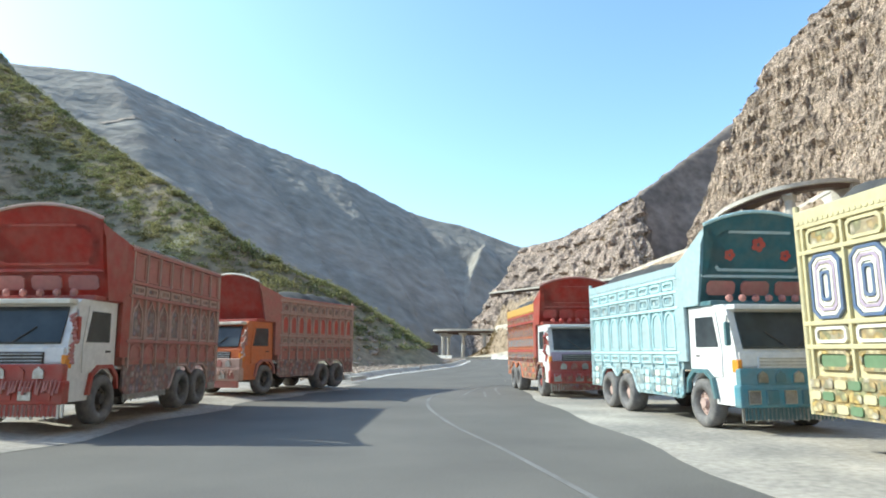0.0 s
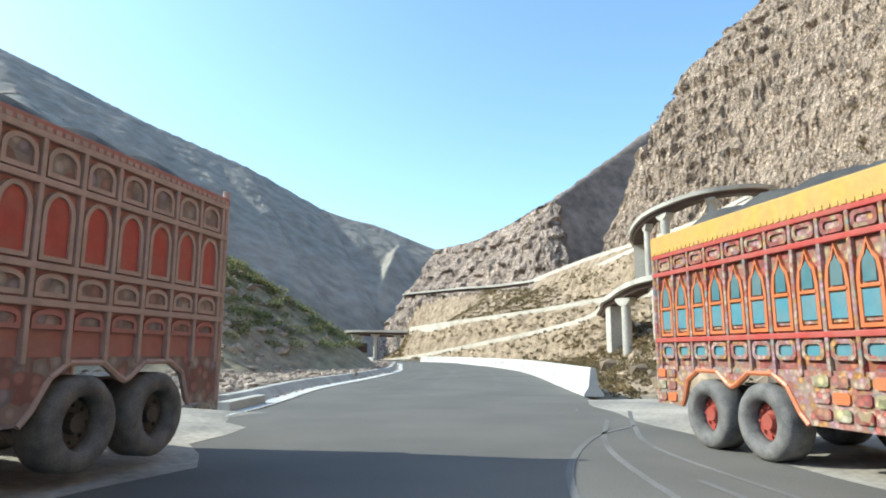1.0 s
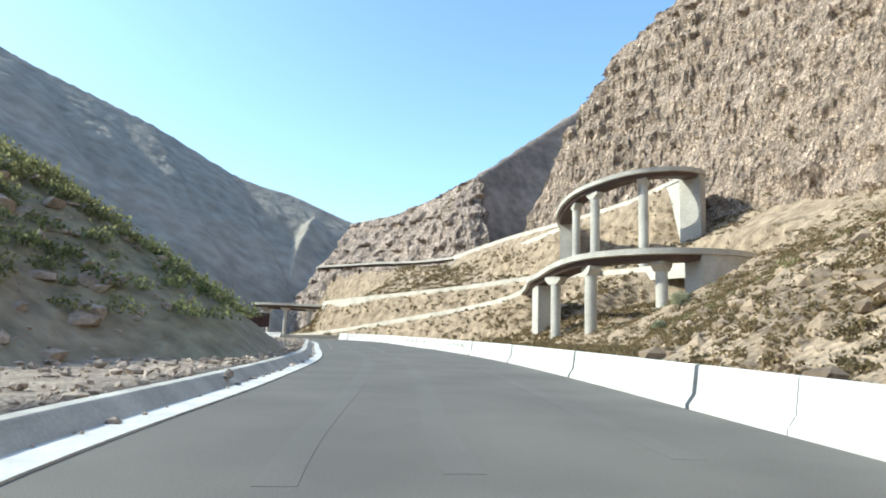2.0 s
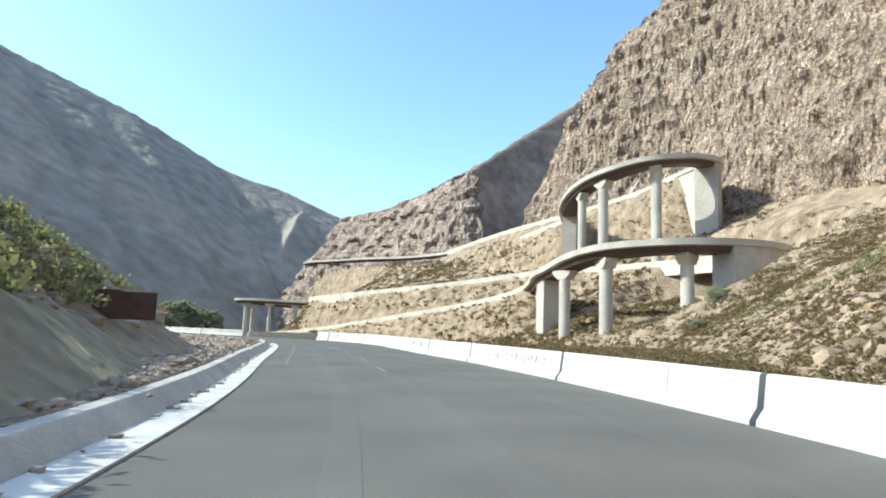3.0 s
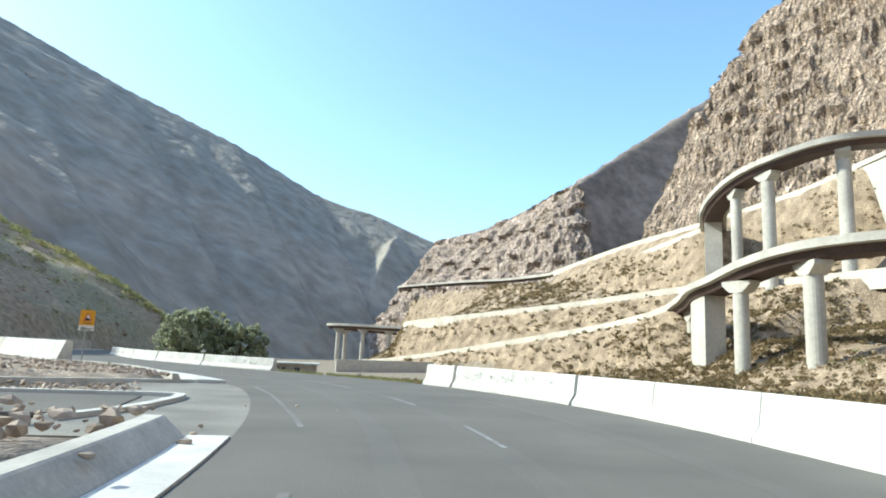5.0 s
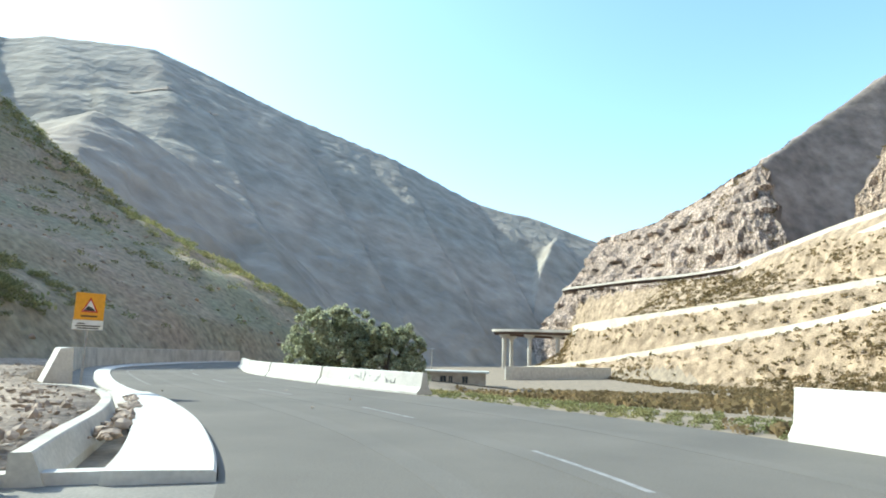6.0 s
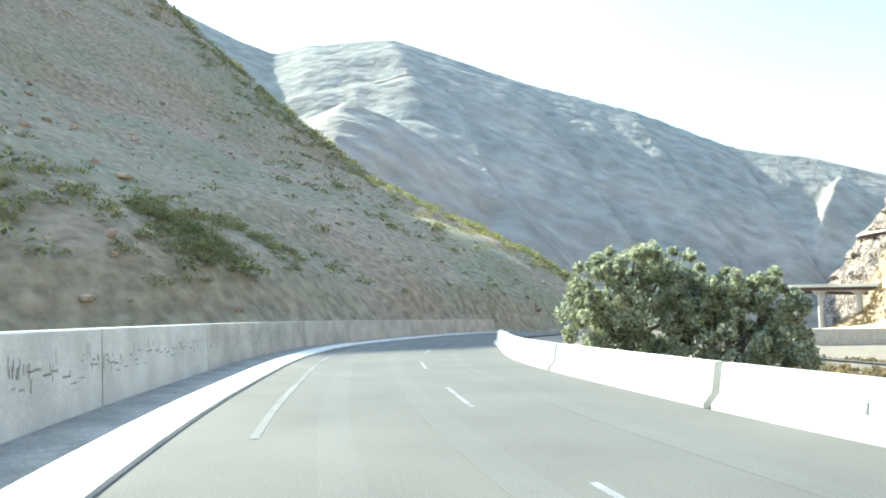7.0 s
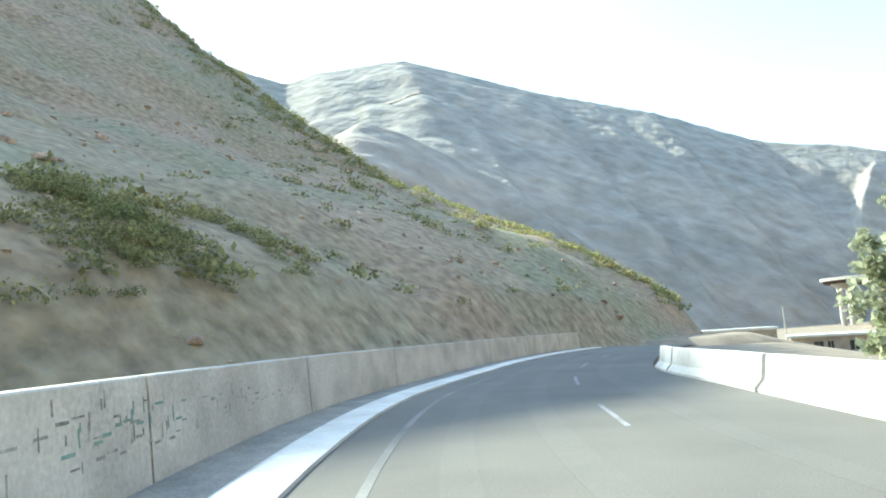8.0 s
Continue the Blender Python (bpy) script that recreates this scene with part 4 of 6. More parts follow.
def wheel(parent, x, y, r, rim_mat, wide=0.3):
    bm = bmesh.new()
    prof = [(r * 0.58, -0.5), (r * 0.9, -0.5), (r, -0.36), (r * 1.0, 0.36), (r * 0.9, 0.5), (r * 0.58, 0.5)]
    sides, rings = 28, []
    for rad, off in prof:
        rings.append([bm.verts.new((off * wide, rad * math.cos(a), rad * math.sin(a))) for a in (2 * math.pi * k / sides for k in range(sides))])
    for a, b in zip(rings, rings[1:] + rings[:1]):
        for i in range(sides):
            j = (i + 1) % sides
            bm.faces.new((a[i], a[j], b[j], b[i]))
    bmesh.ops.recalc_face_normals(bm, faces=bm.faces)
    tyre = part("wheel", bm, RUBBER, parent, "worn dusty lorry tyre", True)
    tyre.location = (x, y, r)
    s = 1 if x > 0 else -1
    bm = bmesh.new()
    add_tube(bm, (-0.08 * s, 0, 0), (0.05 * s, 0, 0), r * 0.58, r * 0.5, 20)
    add_tube(bm, (0.04 * s, 0, 0), (0.13 * s, 0, 0), r * 0.24, r * 0.20, 14)
    for k in range(8):
        a = 2 * math.pi * k / 8
        add_tube(bm, (0.05 * s, r * 0.38 * math.cos(a), r * 0.38 * math.sin(a)), (0.085 * s, r * 0.38 * math.cos(a), r * 0.38 * math.sin(a)), 0.025, 0.02, 6)
    part("rim", bm, rim_mat, tyre, "painted steel rim with hub and nuts")


def prism(points, x0, x1):
    """A solid with an outline in the y-z plane between two values of x."""
    bm = bmesh.new()
    a = [bm.verts.new((x0, y, z)) for y, z in points]
    b = [bm.verts.new((x1, y, z)) for y, z in points]
    bm.faces.new(a)
    bm.faces.new(b[::-1])
    for i in range(len(points)):
        j = (i + 1) % len(points)
        bm.faces.new((a[j], a[i], b[i], b[j]))
    bmesh.ops.recalc_face_normals(bm, faces=bm.faces)
    return bm


def lorry(label, m, st):
    """A decorated lorry; it faces -y, with its front bumper at y = 0."""
    L, W, top, floor_z = 7.3, 1.2, st["top"], 1.12
    sh = st.get("axle_shift", 0.0)
    t = thing("painted_lorry", label, "lorry", "lorries parked beside the road", m)
    body = st["body"]
    for xa in (-0.45, 0.30):
        part("chassis_beam", box(xa, xa + 0.15, 0.3, L - 0.1, 0.62, 0.86, 0.01), CHASSIS, t)
    for ya in (1.3, L - 1.25 - sh, L - 2.38 - sh):
        part("axle", tube((-1, ya, 0.48), (1, ya, 0.48), 0.1), CHASSIS, t)
    tank = bmesh.new()
    add_tube(tank, (W - 0.35, 2.35, 0.72), (W - 0.35, 3.2, 0.72), 0.27, 0.27, 16)
    part("fuel_tank", tank, CHASSIS, t)
    for x in (W - 0.16, -W + 0.16):
        wheel(t, x, 1.3, 0.48, st["rim"])
        for y in (L - 1.25 - sh, L - 2.38 - sh):
            wheel(t, x, y, 0.48, st["rim"], 0.42)
    # cargo box, with a skirt cut for the wheels
    y0 = 2.0
    part("cargo_box", box(-W + 0.03, W - 0.03, y0, L, floor_z, top - 0.05, 0.02), body, t, st.get("body_note", ""))
    Ls = L - sh
    skirt = [(y0, floor_z + 0.02), (y0, 0.62), (y0 + 0.12, 0.52), (Ls - 3.12, 0.52), (Ls - 3.0, 0.62), (Ls - 2.82, 0.92), (Ls - 2.6, 1.06), (Ls - 2.15, 1.06), (Ls - 1.9, 0.9),
             (Ls - 1.81, 0.86), (Ls - 1.72, 0.9), (Ls - 1.5, 1.06), (Ls - 1.05, 1.06), (Ls - 0.8, 0.92), (Ls - 0.68, 0.62), (Ls - 0.62, 0.55), (L, 0.55), (L, floor_z + 0.02)]
    for a, b in ((W - 0.05, W), (-W, -W + 0.05)):
        part("skirt", prism(skirt, a, b), st["skirt"], t, st.get("skirt_note", ""))
    # decorated sides: rows of panels between posts and rails
    n = st["bays"]
    pitch = (L - y0 - 0.25) / n
    z = st.get("base", floor_z + 0.06)
    for k, (height, shape, pmat, fmat, *inner) in enumerate(st["rows"]):
        gap = 0.055
        pw, ph = pitch * 0.78, height - 2 * gap
        pan = mesh_from(plate(shape, pw * 0.8, ph * 0.86, 0.03), "panel", pmat)
        frm = mesh_from(frame_plate(shape, pw, ph, 0.05, 0.055), "panel_frame", fmat)
        for i in range(n):
            yc = y0 + 0.125 + pitch * (i + 0.5)
            for s in (1, -1):
                turn = 0 if s > 0 else 180
                child("panel", pan, t, pose(s * (W - 0.035), yc, z + gap + ph * 0.07, 0, 0, turn))
                child("panel_frame", frm, t, pose(s * (W - 0.035), yc, z + gap, 0, 0, turn))
                if k == st.get("nest_row", -1):
                    if not i and s > 0:
                        nest = [mesh_from(frame_plate("soft", pw * f, ph * g, 0.045, 0.045 + 0.004 * q), "inner_frame", mm)
                                for q, (f, g, mm) in enumerate(((0.80, 0.90, CREAM), (0.64, 0.76, LILAC), (0.48, 0.62, CREAM), (0.32, 0.46, NAVY)))]
                    for f_me, g in zip(nest, (0.90, 0.76, 0.62, 0.46)):
                        child("inner_frame", f_me, t, pose(s * (W - 0.035), yc, z + gap + ph * (1 - g) / 2, 0, 0, turn))
                elif inner:
                    if not i and s > 0:
                        low_in = mesh_from(plate("plain", pw * 0.66, ph * 0.30, 0.02), "inner_panel", inner[0])
                        top_in = mesh_from(plate("cusp", pw * 0.5, ph * 0.36, 0.02), "inner_panel", inner[1])
                        bar_in = mesh_from(box(-0.02, 0.03, -pw * 0.4, pw * 0.4, -0.02, 0.02, 0.006), "inner_bar", fmat)
                    child("inner_panel", low_in, t, pose(s * (W - 0.005), yc, z + gap + ph * 0.12, 0, 0, turn))
                    child("inner_panel", top_in, t, pose(s * (W - 0.005), yc, z + gap + ph * 0.50, 0, 0, turn))
                    child("inner_bar", bar_in, t, pose(s * (W - 0.0), yc, z + gap + ph * 0.46, 0, 0, turn))
        z += height
        bar = mesh_from(box(-0.04, 0.05, y0, L, -0.035, 0.035, 0.012), "rail", st["rail"])
        for s in (1, -1):
            child("rail", bar, t, pose(s * (W - 0.01), 0, z, 0, 0, 0))
    post = mesh_from(box(-0.035, 0.045, -0.028, 0.028, floor_z - 0.05, z + 0.02, 0.012), "post", st["post"])
    # trim on the skirt: painted plates, arch bands round the wheels, studs under the top rail
    if st.get("skirt_panels"):
        tones = st["skirt_panels"]
        y, k = y0 + 0.2, 0
        plates = {}
        while y < L - 0.15:
            if not (L - sh - 3.15 < y + 0.13 < L - sh - 0.55):
                for lev, zz in enumerate((0.60, 0.78, 0.96)):
                    tone = tones[(k + lev * 2) % len(tones)]
                    if tone.name not in plates:
                        plates[tone.name] = mesh_from(plate("soft", 0.23, 0.13, 0.025), "skirt_plate", tone)
                    for s in (1, -1):
                        child("skirt_plate", plates[tone.name], t, pose(s * W, y + 0.13, zz, 0, 0, 0 if s > 0 else 180))
                k += 1
            y += 0.27
    band_pts = [(-3.12, 0.52), (-3.0, 0.64), (-2.82, 0.94), (-2.6, 1.08), (-2.15, 1.08), (-1.9, 0.92), (-1.81, 0.88), (-1.72, 0.92), (-1.5, 1.08), (-1.05, 1.08), (-0.8, 0.94), (-0.68, 0.64), (-0.62, 0.55)]
    for s in (1, -1):
        bm = bmesh.new()
        for (ya, za), (yb, zb) in zip(band_pts[:-1], band_pts[1:]):
            add_tube(bm, (s * W, L - sh + ya, za), (s * W, L - sh + yb, zb), 0.035, 0.035, 6)
        part("wheel_arch_trim", bm, st.get("arch_trim", st["post"]), t)
    for s in (1, -1):
        bm = bmesh.new()
        for i in range(int((L - y0) / 0.11)):
            add_box(bm, s * (W + 0.02) - 0.02, s * (W + 0.02) + 0.02, y0 + 0.03 + i * 0.11, y0 + 0.10 + i * 0.11, z + 0.035, z + 0.085)
        part("scallop_trim", bm, st.get("stud", st["post"]), t, "row of small metal scallops")["kind"] = "stuff"
    for i in range(n + 1):
        for s in (1, -1):
            child("post", post, t, pose(s * (W - 0.01), y0 + 0.125 + pitch * i, 0, 0, 0, 0))
    for s in (1, -1):
        part("top_rail", box(s * (W - 0.06) - 0.09, s * (W - 0.06) + 0.09, y0 - 0.02, L + 0.03, z + 0.02, top + 0.02, 0.02), st["top_rail"], t, st.get("top_note", ""))
        part("corner_post", tube((s * (W - 0.02), L, 0.55), (s * (W - 0.02), L, top + 0.12), 0.05, 0.05, 10), st["post"], t)
    # small tassels and chains along the bottom
    if st.get("fringe"):
        bm = bmesh.new()
        for i in range(56):
            y = y0 + 0.1 + i * 0.05
            if y < L - 3.2 - sh:
                add_box(bm, W - 0.03, W - 0.005, y, y + 0.03, 0.36 + 0.05 * abs(math.sin(i * 0.9)), 0.55)
        for i in range(9 + int(sh * 16)):
            add_box(bm, W - 0.03, W - 0.005, L - 0.04 - i * 0.06, L - 0.005 - i * 0.06, 0.36, 0.56)
        part("chain_fringe", bm, CHROME, t, "row of dangling chains")["kind"] = "stuff"
        bm = bmesh.new()
        for i in range(30):
            add_box(bm, -W + 0.05 + i * 0.08, -W + 0.09 + i * 0.08, -0.02, 0.02, 0.22 + 0.05 * abs(math.sin(i)), 0.48)
        part("chain_fringe", bm, CHROME, t, "row of dangling chains")["kind"] = "stuff"
    # tarpaulin bulging over the load
    bm = bmesh.new()
    rnd = random.Random(st["seed"])
    nx, ny = 8, 18
    grid = []
    for j in range(ny + 1):
        row = []
        for i in range(nx + 1):
            u, v = i / nx, j / ny
            hump = 0.10 + math.sin(math.pi * u) ** 0.4 * (0.20 + 0.16 * abs(math.sin(v * math.pi * 4.5)) + rnd.uniform(-0.03, 0.03)) * min(1, 5 * v, 5 * (1 - v) + 0.2)
            row.append(bm.verts.new((-W + 0.12 + u * (2 * W - 0.24), y0 + 0.5 + v * (L - y0 - 0.55), top - 0.06 + hump)))
        grid.append(row)
    for j in range(ny):
        for i in range(nx):
            bm.faces.new((grid[j][i], grid[j][i + 1], grid[j + 1][i + 1], grid[j + 1][i]))
    part("tarpaulin", bm, TARP, t, "dark tarpaulin over hoops", True)
    if not st.get("cab"):
        return t
    # crown over the cab: a flaring arched front with tapering cheeks
    ct, cm = st["crown_top"], st["crown"]
    bm = bmesh.new()
    rows_c = []
    for f in np.linspace(0, 1, 7):
        zc = 2.52 + f * (ct - 2.52)
        half = W - 0.02 + 0.10 * f * f
        yf = 1.15 - 0.50 * f
        row = []
        for u in np.linspace(-1, 1, 13):
            drop = 0.30 * f * (u * u)
            row.append(bm.verts.new((half * u, yf + 0.10 * (1 - abs(u)) * 0, zc - drop)))
        rows_c.append(row)
    for a, b in zip(rows_c[:-1], rows_c[1:]):
        for i in range(12):
            bm.faces.new((a[i], a[i + 1], b[i + 1], b[i]))
    front = list(bm.faces)
    bmesh.ops.solidify(bm, geom=front, thickness=-0.06)
    part("crown_front", bm, cm, t, st.get("crown_note", "arched painted crown board over the cab"))
    for s in (1, -1):
        bm = bmesh.new()
        pts = [(1.18, 2.45), (0.90, ct - 0.62), (0.68, ct - 0.30), (0.95, ct - 0.40), (1.75, top + 0.14), (2.12, top + 0.03), (2.12, 1.3), (1.76, 1.3), (1.76, 2.45)]
        part("crown_cheek", prism(pts, s * (W - 0.06), s * (W + 0.02)), st.get("cheek", cm), t)
    bm = bmesh.new()
    prev = None
    for u in np.linspace(-1, 1, 13):
        p = Vector(((W + 0.08) * u, 0.64, ct - 0.30 * u * u + 0.02))
        if prev is not None:
            add_tube(bm, prev, p, 0.035, 0.035, 8)
        prev = p
    part("crown_rim", bm, st["crown_rim"], t)
    part("crown_floor", box(-W + 0.02, W - 0.02, 0.75, 2.1, 2.42, 2.52, 0.02), cm, t)
    lean = math.degrees(math.atan2(0.5, ct - 2.52))

    def on_crown(x, z, proud=0.0):
        """A place on the leaning front board, for plates that face forward."""
        return pose(x, 1.15 - 0.5 * (z - 2.52) / (ct - 2.52) - proud, z, 0, 0, -90) @ pose(0, 0, 0, 0, lean, 0)

    for i in range(st.get("crown_panels", 0)):
        u = (i + 0.5) / st["crown_panels"] * 2 - 1
        bmp = plate("soft", 2 * W / st["crown_panels"] * 0.78, 0.30, 0.03)
        ob = part("crown_panel", bmp, st["crown_panel"], t, "small painted crown panel")
        ob.matrix_local = on_crown(u * W * 0.95, 2.66)
    if not st.get("plain_crown"):
        part("crown_band", box(-W + 0.02, W - 0.02, -0.03, 0.03, -0.03, 0.03, 0.012), st.get("cheek", cm), t).matrix_local = pose(0, 1.15 - 0.5 * 0.52 / (ct - 2.52), 3.04, 0, 0, 0)
        border = frame_plate("soft", 2 * W * 0.86, (ct - 3.14) * 0.72, 0.06, 0.02)
        part("crown_border", border, st.get("cheek", cm), t).matrix_local = on_crown(0, 3.14)
    for x, z, size in st.get("flowers", ()):
        for k in range(5):
            ang = 2 * math.pi * k / 5
            ob = part("painted_petal", plate("round", size, size, 0.02), st["flower"], t)
            ob.matrix_local = on_crown(x + size * 0.7 * math.cos(ang), z + size * 0.7 * math.sin(ang), 0.004)
    for k in range(st.get("studs", 0)):
        u = (k + 0.5) / st["studs"] * 2 - 1
        bm = bmesh.new()
        bmesh.ops.create_uvsphere(bm, u_segments=10, v_segments=6, radius=0.075)
        ob = part("crown_boss", bm, st["crown_panel"], t)
        ob.location = (u * 1.0, 0.62, 2.56)
    # cab
    cab = st["cab"]
    side = [(0.12, 0.55), (0.06, 1.25), (0.10, 1.62), (0.30, 2.32), (0.42, 2.42), (1.70, 2.42), (1.74, 0.95), (1.68, 0.72), (1.58, 0.95), (1.3, 1.08), (1.02, 0.95), (0.88, 0.62), (0.86, 0.5), (0.2, 0.5)]
    bm = prism(side, -W + 0.06, W - 0.06)
    part("cab_body", bm, cab, t, st.get("cab_note", ""))
    part("windscreen", prism([(0.075, 1.56), (0.055, 1.60), (0.255, 2.26), (0.285, 2.25)], -W + 0.20, W - 0.20), GLASSDARK, t, "dark raked windscreen")
    part("sun_visor", box(-W + 0.08, W - 0.08, 0.06, 0.34, 2.30, 2.40, 0.03), st.get("visor", WHITE), t)
    part("dash_board", box(-W + 0.1, W - 0.1, 0.045, 0.09, 1.22, 1.50, 0.02), st.get("face", cab), t)
    part("grille", box(-0.74, 0.74, 0.02, 0.08, 1.16, 1.42, 0.02), st.get("grille", CHASSIS), t)
    for k in range(4):
        part("grille_bar", box(-0.72, 0.72, 0.002, 0.03, 1.19 + 0.06 * k, 1.208 + 0.06 * k, 0.005), CHROME, t)
    part("bumper", box(-W, W, -0.06, 0.16, 0.48, 0.90, 0.05), st["bumper"], t, st.get("bumper_note", ""))
    part("bumper_apron", box(-W + 0.04, W - 0.04, -0.03, 0.12, 0.86, 1.2, 0.03), st["bumper"], t)
    part("front_skirt", box(-W + 0.1, W - 0.1, -0.02, 0.06, 0.26, 0.50, 0.02), st["ornament"], t)
    for k in range(5):
        part("front_badge", plate("cusp", 0.2, 0.22, 0.03), st["ornament"] if k % 2 else CHROME, t).matrix_local = pose(-0.72 + 0.36 * k, -0.03, 0.94, 0, 0, -90)
    for s in (1, -1):
        part("wiper", tube((s * 0.1, 0.03, 1.58), (s * 0.5, 0.12, 1.88), 0.012, 0.012, 5), CHASSIS, t)
    for k in range(6):
        part("bumper_ornament", box(-1.05 + k * 0.36, -0.80 + k * 0.36, -0.085, -0.055, 0.55, 0.80, 0.02), st["ornament"] if k % 2 else CHROME, t)
    for s in (1, -1):
        part("headlight", box(s * 0.92 - 0.2, s * 0.92 + 0.2, 0.015, 0.09, 0.92, 1.12, 0.03), CHROME, t, "clear headlight")
        part("indicator", box(s * 1.11 - 0.045, s * 1.11 + 0.045, 0.02, 0.22, 1.12, 1.36, 0.02), AMBER, t, "amber indicator lens")
        xs = s * (W - 0.055)
        part("door", prism([(0.55, 1.02), (0.52, 1.55), (0.66, 2.30), (1.52, 2.30), (1.56, 1.10), (1.3, 1.14), (0.98, 1.02)], min(xs, xs + 0.015 * s), max(xs, xs + 0.015 * s)), st.get("door", cab), t)
        part("side_window", prism([(0.62, 1.60), (0.76, 2.20), (1.42, 2.20), (1.44, 1.60)], min(xs, xs + 0.025 * s), max(xs, xs + 0.025 * s)), GLASSDARK, t)
        part("door_handle", box(xs - 0.02, xs + 0.04, 1.32, 1.48, 1.40, 1.44, 0.01), CHASSIS, t)
        part("mirror", box(s * (W + 0.10) - 0.05, s * (W + 0.10) + 0.05, 0.02, 0.10, 1.62, 2.06, 0.02), st["ornament"], t)
        part("mirror_arm", tube((s * (W - 0.06), 0.3, 2.2), (s * (W + 0.10), 0.06, 2.06), 0.018, 0.018, 6), CHROME, t)
        part("mudguard", prism([(0.72, 0.6), (0.82, 1.0), (1.05, 1.16), (1.55, 1.16), (1.78, 0.95), (1.84, 0.66), (1.78, 0.66), (1.72, 0.9), (1.5, 1.08), (1.1, 1.08), (0.9, 0.96), (0.8, 0.6)], s * (W - 0.02) - 0.05, s * (W - 0.02) + 0.03), st["ornament"], t)
    # strings of small tassels along the bumper and hanging from the mirrors
    if st.get("garland"):
        rnd = random.Random(st["seed"] + 40)
        bm = bmesh.new()
        for k in range(34):
            x = -W + 0.05 + k * (2 * W - 0.1) / 33
            add_tube(bm, (x, -0.08, 0.94 - 0.05 * abs(math.sin(k * 0.7))), (x + rnd.uniform(-0.03, 0.03), -0.13, 0.76 - rnd.uniform(0, 0.12)), 0.012, 0.03, 5)
        part("tassel_string", bm, st["garland"], t, "string of small tassels")["kind"] = "stuff"
        for s in (1, -1):
            bm = bmesh.new()
            for k in range(12):
                z = 1.30 + 0.075 * k
                add_tube(bm, (s * (W + 0.10), 0.0, z), (s * (W + 0.10) + rnd.uniform(-0.09, 0.09), -0.05, z - 0.09), 0.02, 0.045, 5)
            part("mirror_tassels", bm, st["garland"], t, "tassels hanging from the mirror")["kind"] = "stuff"
    return t


def parked(corner, heading, length=7.3, half=1.2, side=1):
    """A pose from the rear corner on the road side, and the way the lorry is turned."""
    m = pose(corner[0], corner[1], 0.0, 0, 0, heading)
    return m @ pose(-half * side, -length, 0)


red_rows = [(0.30, "arch", MOTIF_DUST, DULLRED), (0.34, "arch", MOTIF_DUST, PINKDUST), (0.80, "arch", BRIGHTRED, PINKDUST), (0.44, "arch", MOTIF_DUST, PINKDUST)]
lorry("dusty red cargo lorry with orange cab and arched side panels", parked((1.28, 25.7), -28.0) @ pose(0, 0, 0.13),
      dict(top=3.34, base=1.34, body=DULLRED, skirt=MOTIF_DUST, rows=red_rows, bays=10, rail=PINKDUST, post=PINKDUST, top_rail=DULLRED, rim=CHASSIS, seed=3, cab=ORANGE,
           crown=RED, cheek=DULLRED, crown_top=4.05, crown_rim=CREAM, bumper=PINKDUST, ornament=DULLRED, visor=CREAM, garland=PINKDUST, plain_crown=True, cab_note="orange painted cab", crown_note="plain red arched crown board"))
dark_rows = [(0.46, "arch", DULLRED, DULLRED), (0.98, "cusp", MOTIF_DUST, PINKDUST), (0.30, "soft", MOTIF_DUST, PINKDUST), (0.72, "plain", DULLRED, DULLRED)]
lorry("dusty maroon cargo lorry with white cab and tall red crown", parked((-2.55, 17.5), -8.0) @ pose(0, 0, 0.13),
      dict(top=3.62, body=DULLRED, skirt=MOTIF_DUST, rows=dark_rows, bays=8, rail=DULLRED, post=PINKDUST, top_rail=RED, rim=CHASSIS, seed=5, cab=WHITE, door=WHITE,
           crown=RED, crown_top=4.32, crown_rim=PINKDUST, bumper=RED, ornament=RED, visor=CREAM, fringe=True, crown_panels=3, crown_panel=DULLRED, studs=6, garland=DULLRED))
bright_rows = [(0.34, "soft", SKYBLUE, MOTIF_MIX), (1.06, "cusp", MOTIF_MIX, ORANGE, SKYBLUE, TEALDEEP), (0.30, "soft", MOTIF_MIX, MOTIF_RED)]
lorry("bright red and yellow decorated lorry with white cab and blue panels", parked((8.12, 25.6), -2.6, side=-1),
      dict(top=3.22, base=1.20, body=MOTIF_RED, skirt=MOTIF_MIX, rows=bright_rows, bays=12, rail=BRIGHTRED, post=MOTIF_MIX, top_rail=YELLOW, rim=RED, seed=7, cab=WHITE, stud=YELLOW, arch_trim=ORANGE,
           skirt_panels=[MOTIF_GOLD, MOTIF_RED, ORANGE, MOTIF_MIX, MOTIF_RED], face=LILAC,
           crown=RED, crown_top=4.02, crown_rim=DULLRED, bumper=RED, ornament=MOTIF_RED, visor=WHITE, fringe=True, crown_panels=4, crown_panel=BRIGHTRED, studs=7, garland=BRIGHTRED, top_note="yellow top rail"))
teal_rows = [(0.30, "plain", MOTIF_TEAL, TEALTRIM), (0.98, "arch", TEAL, TEALTRIM), (0.36, "soft", MOTIF_TEAL, TEAL), (0.30, "soft", MOTIF_TEAL, TEALTRIM)]
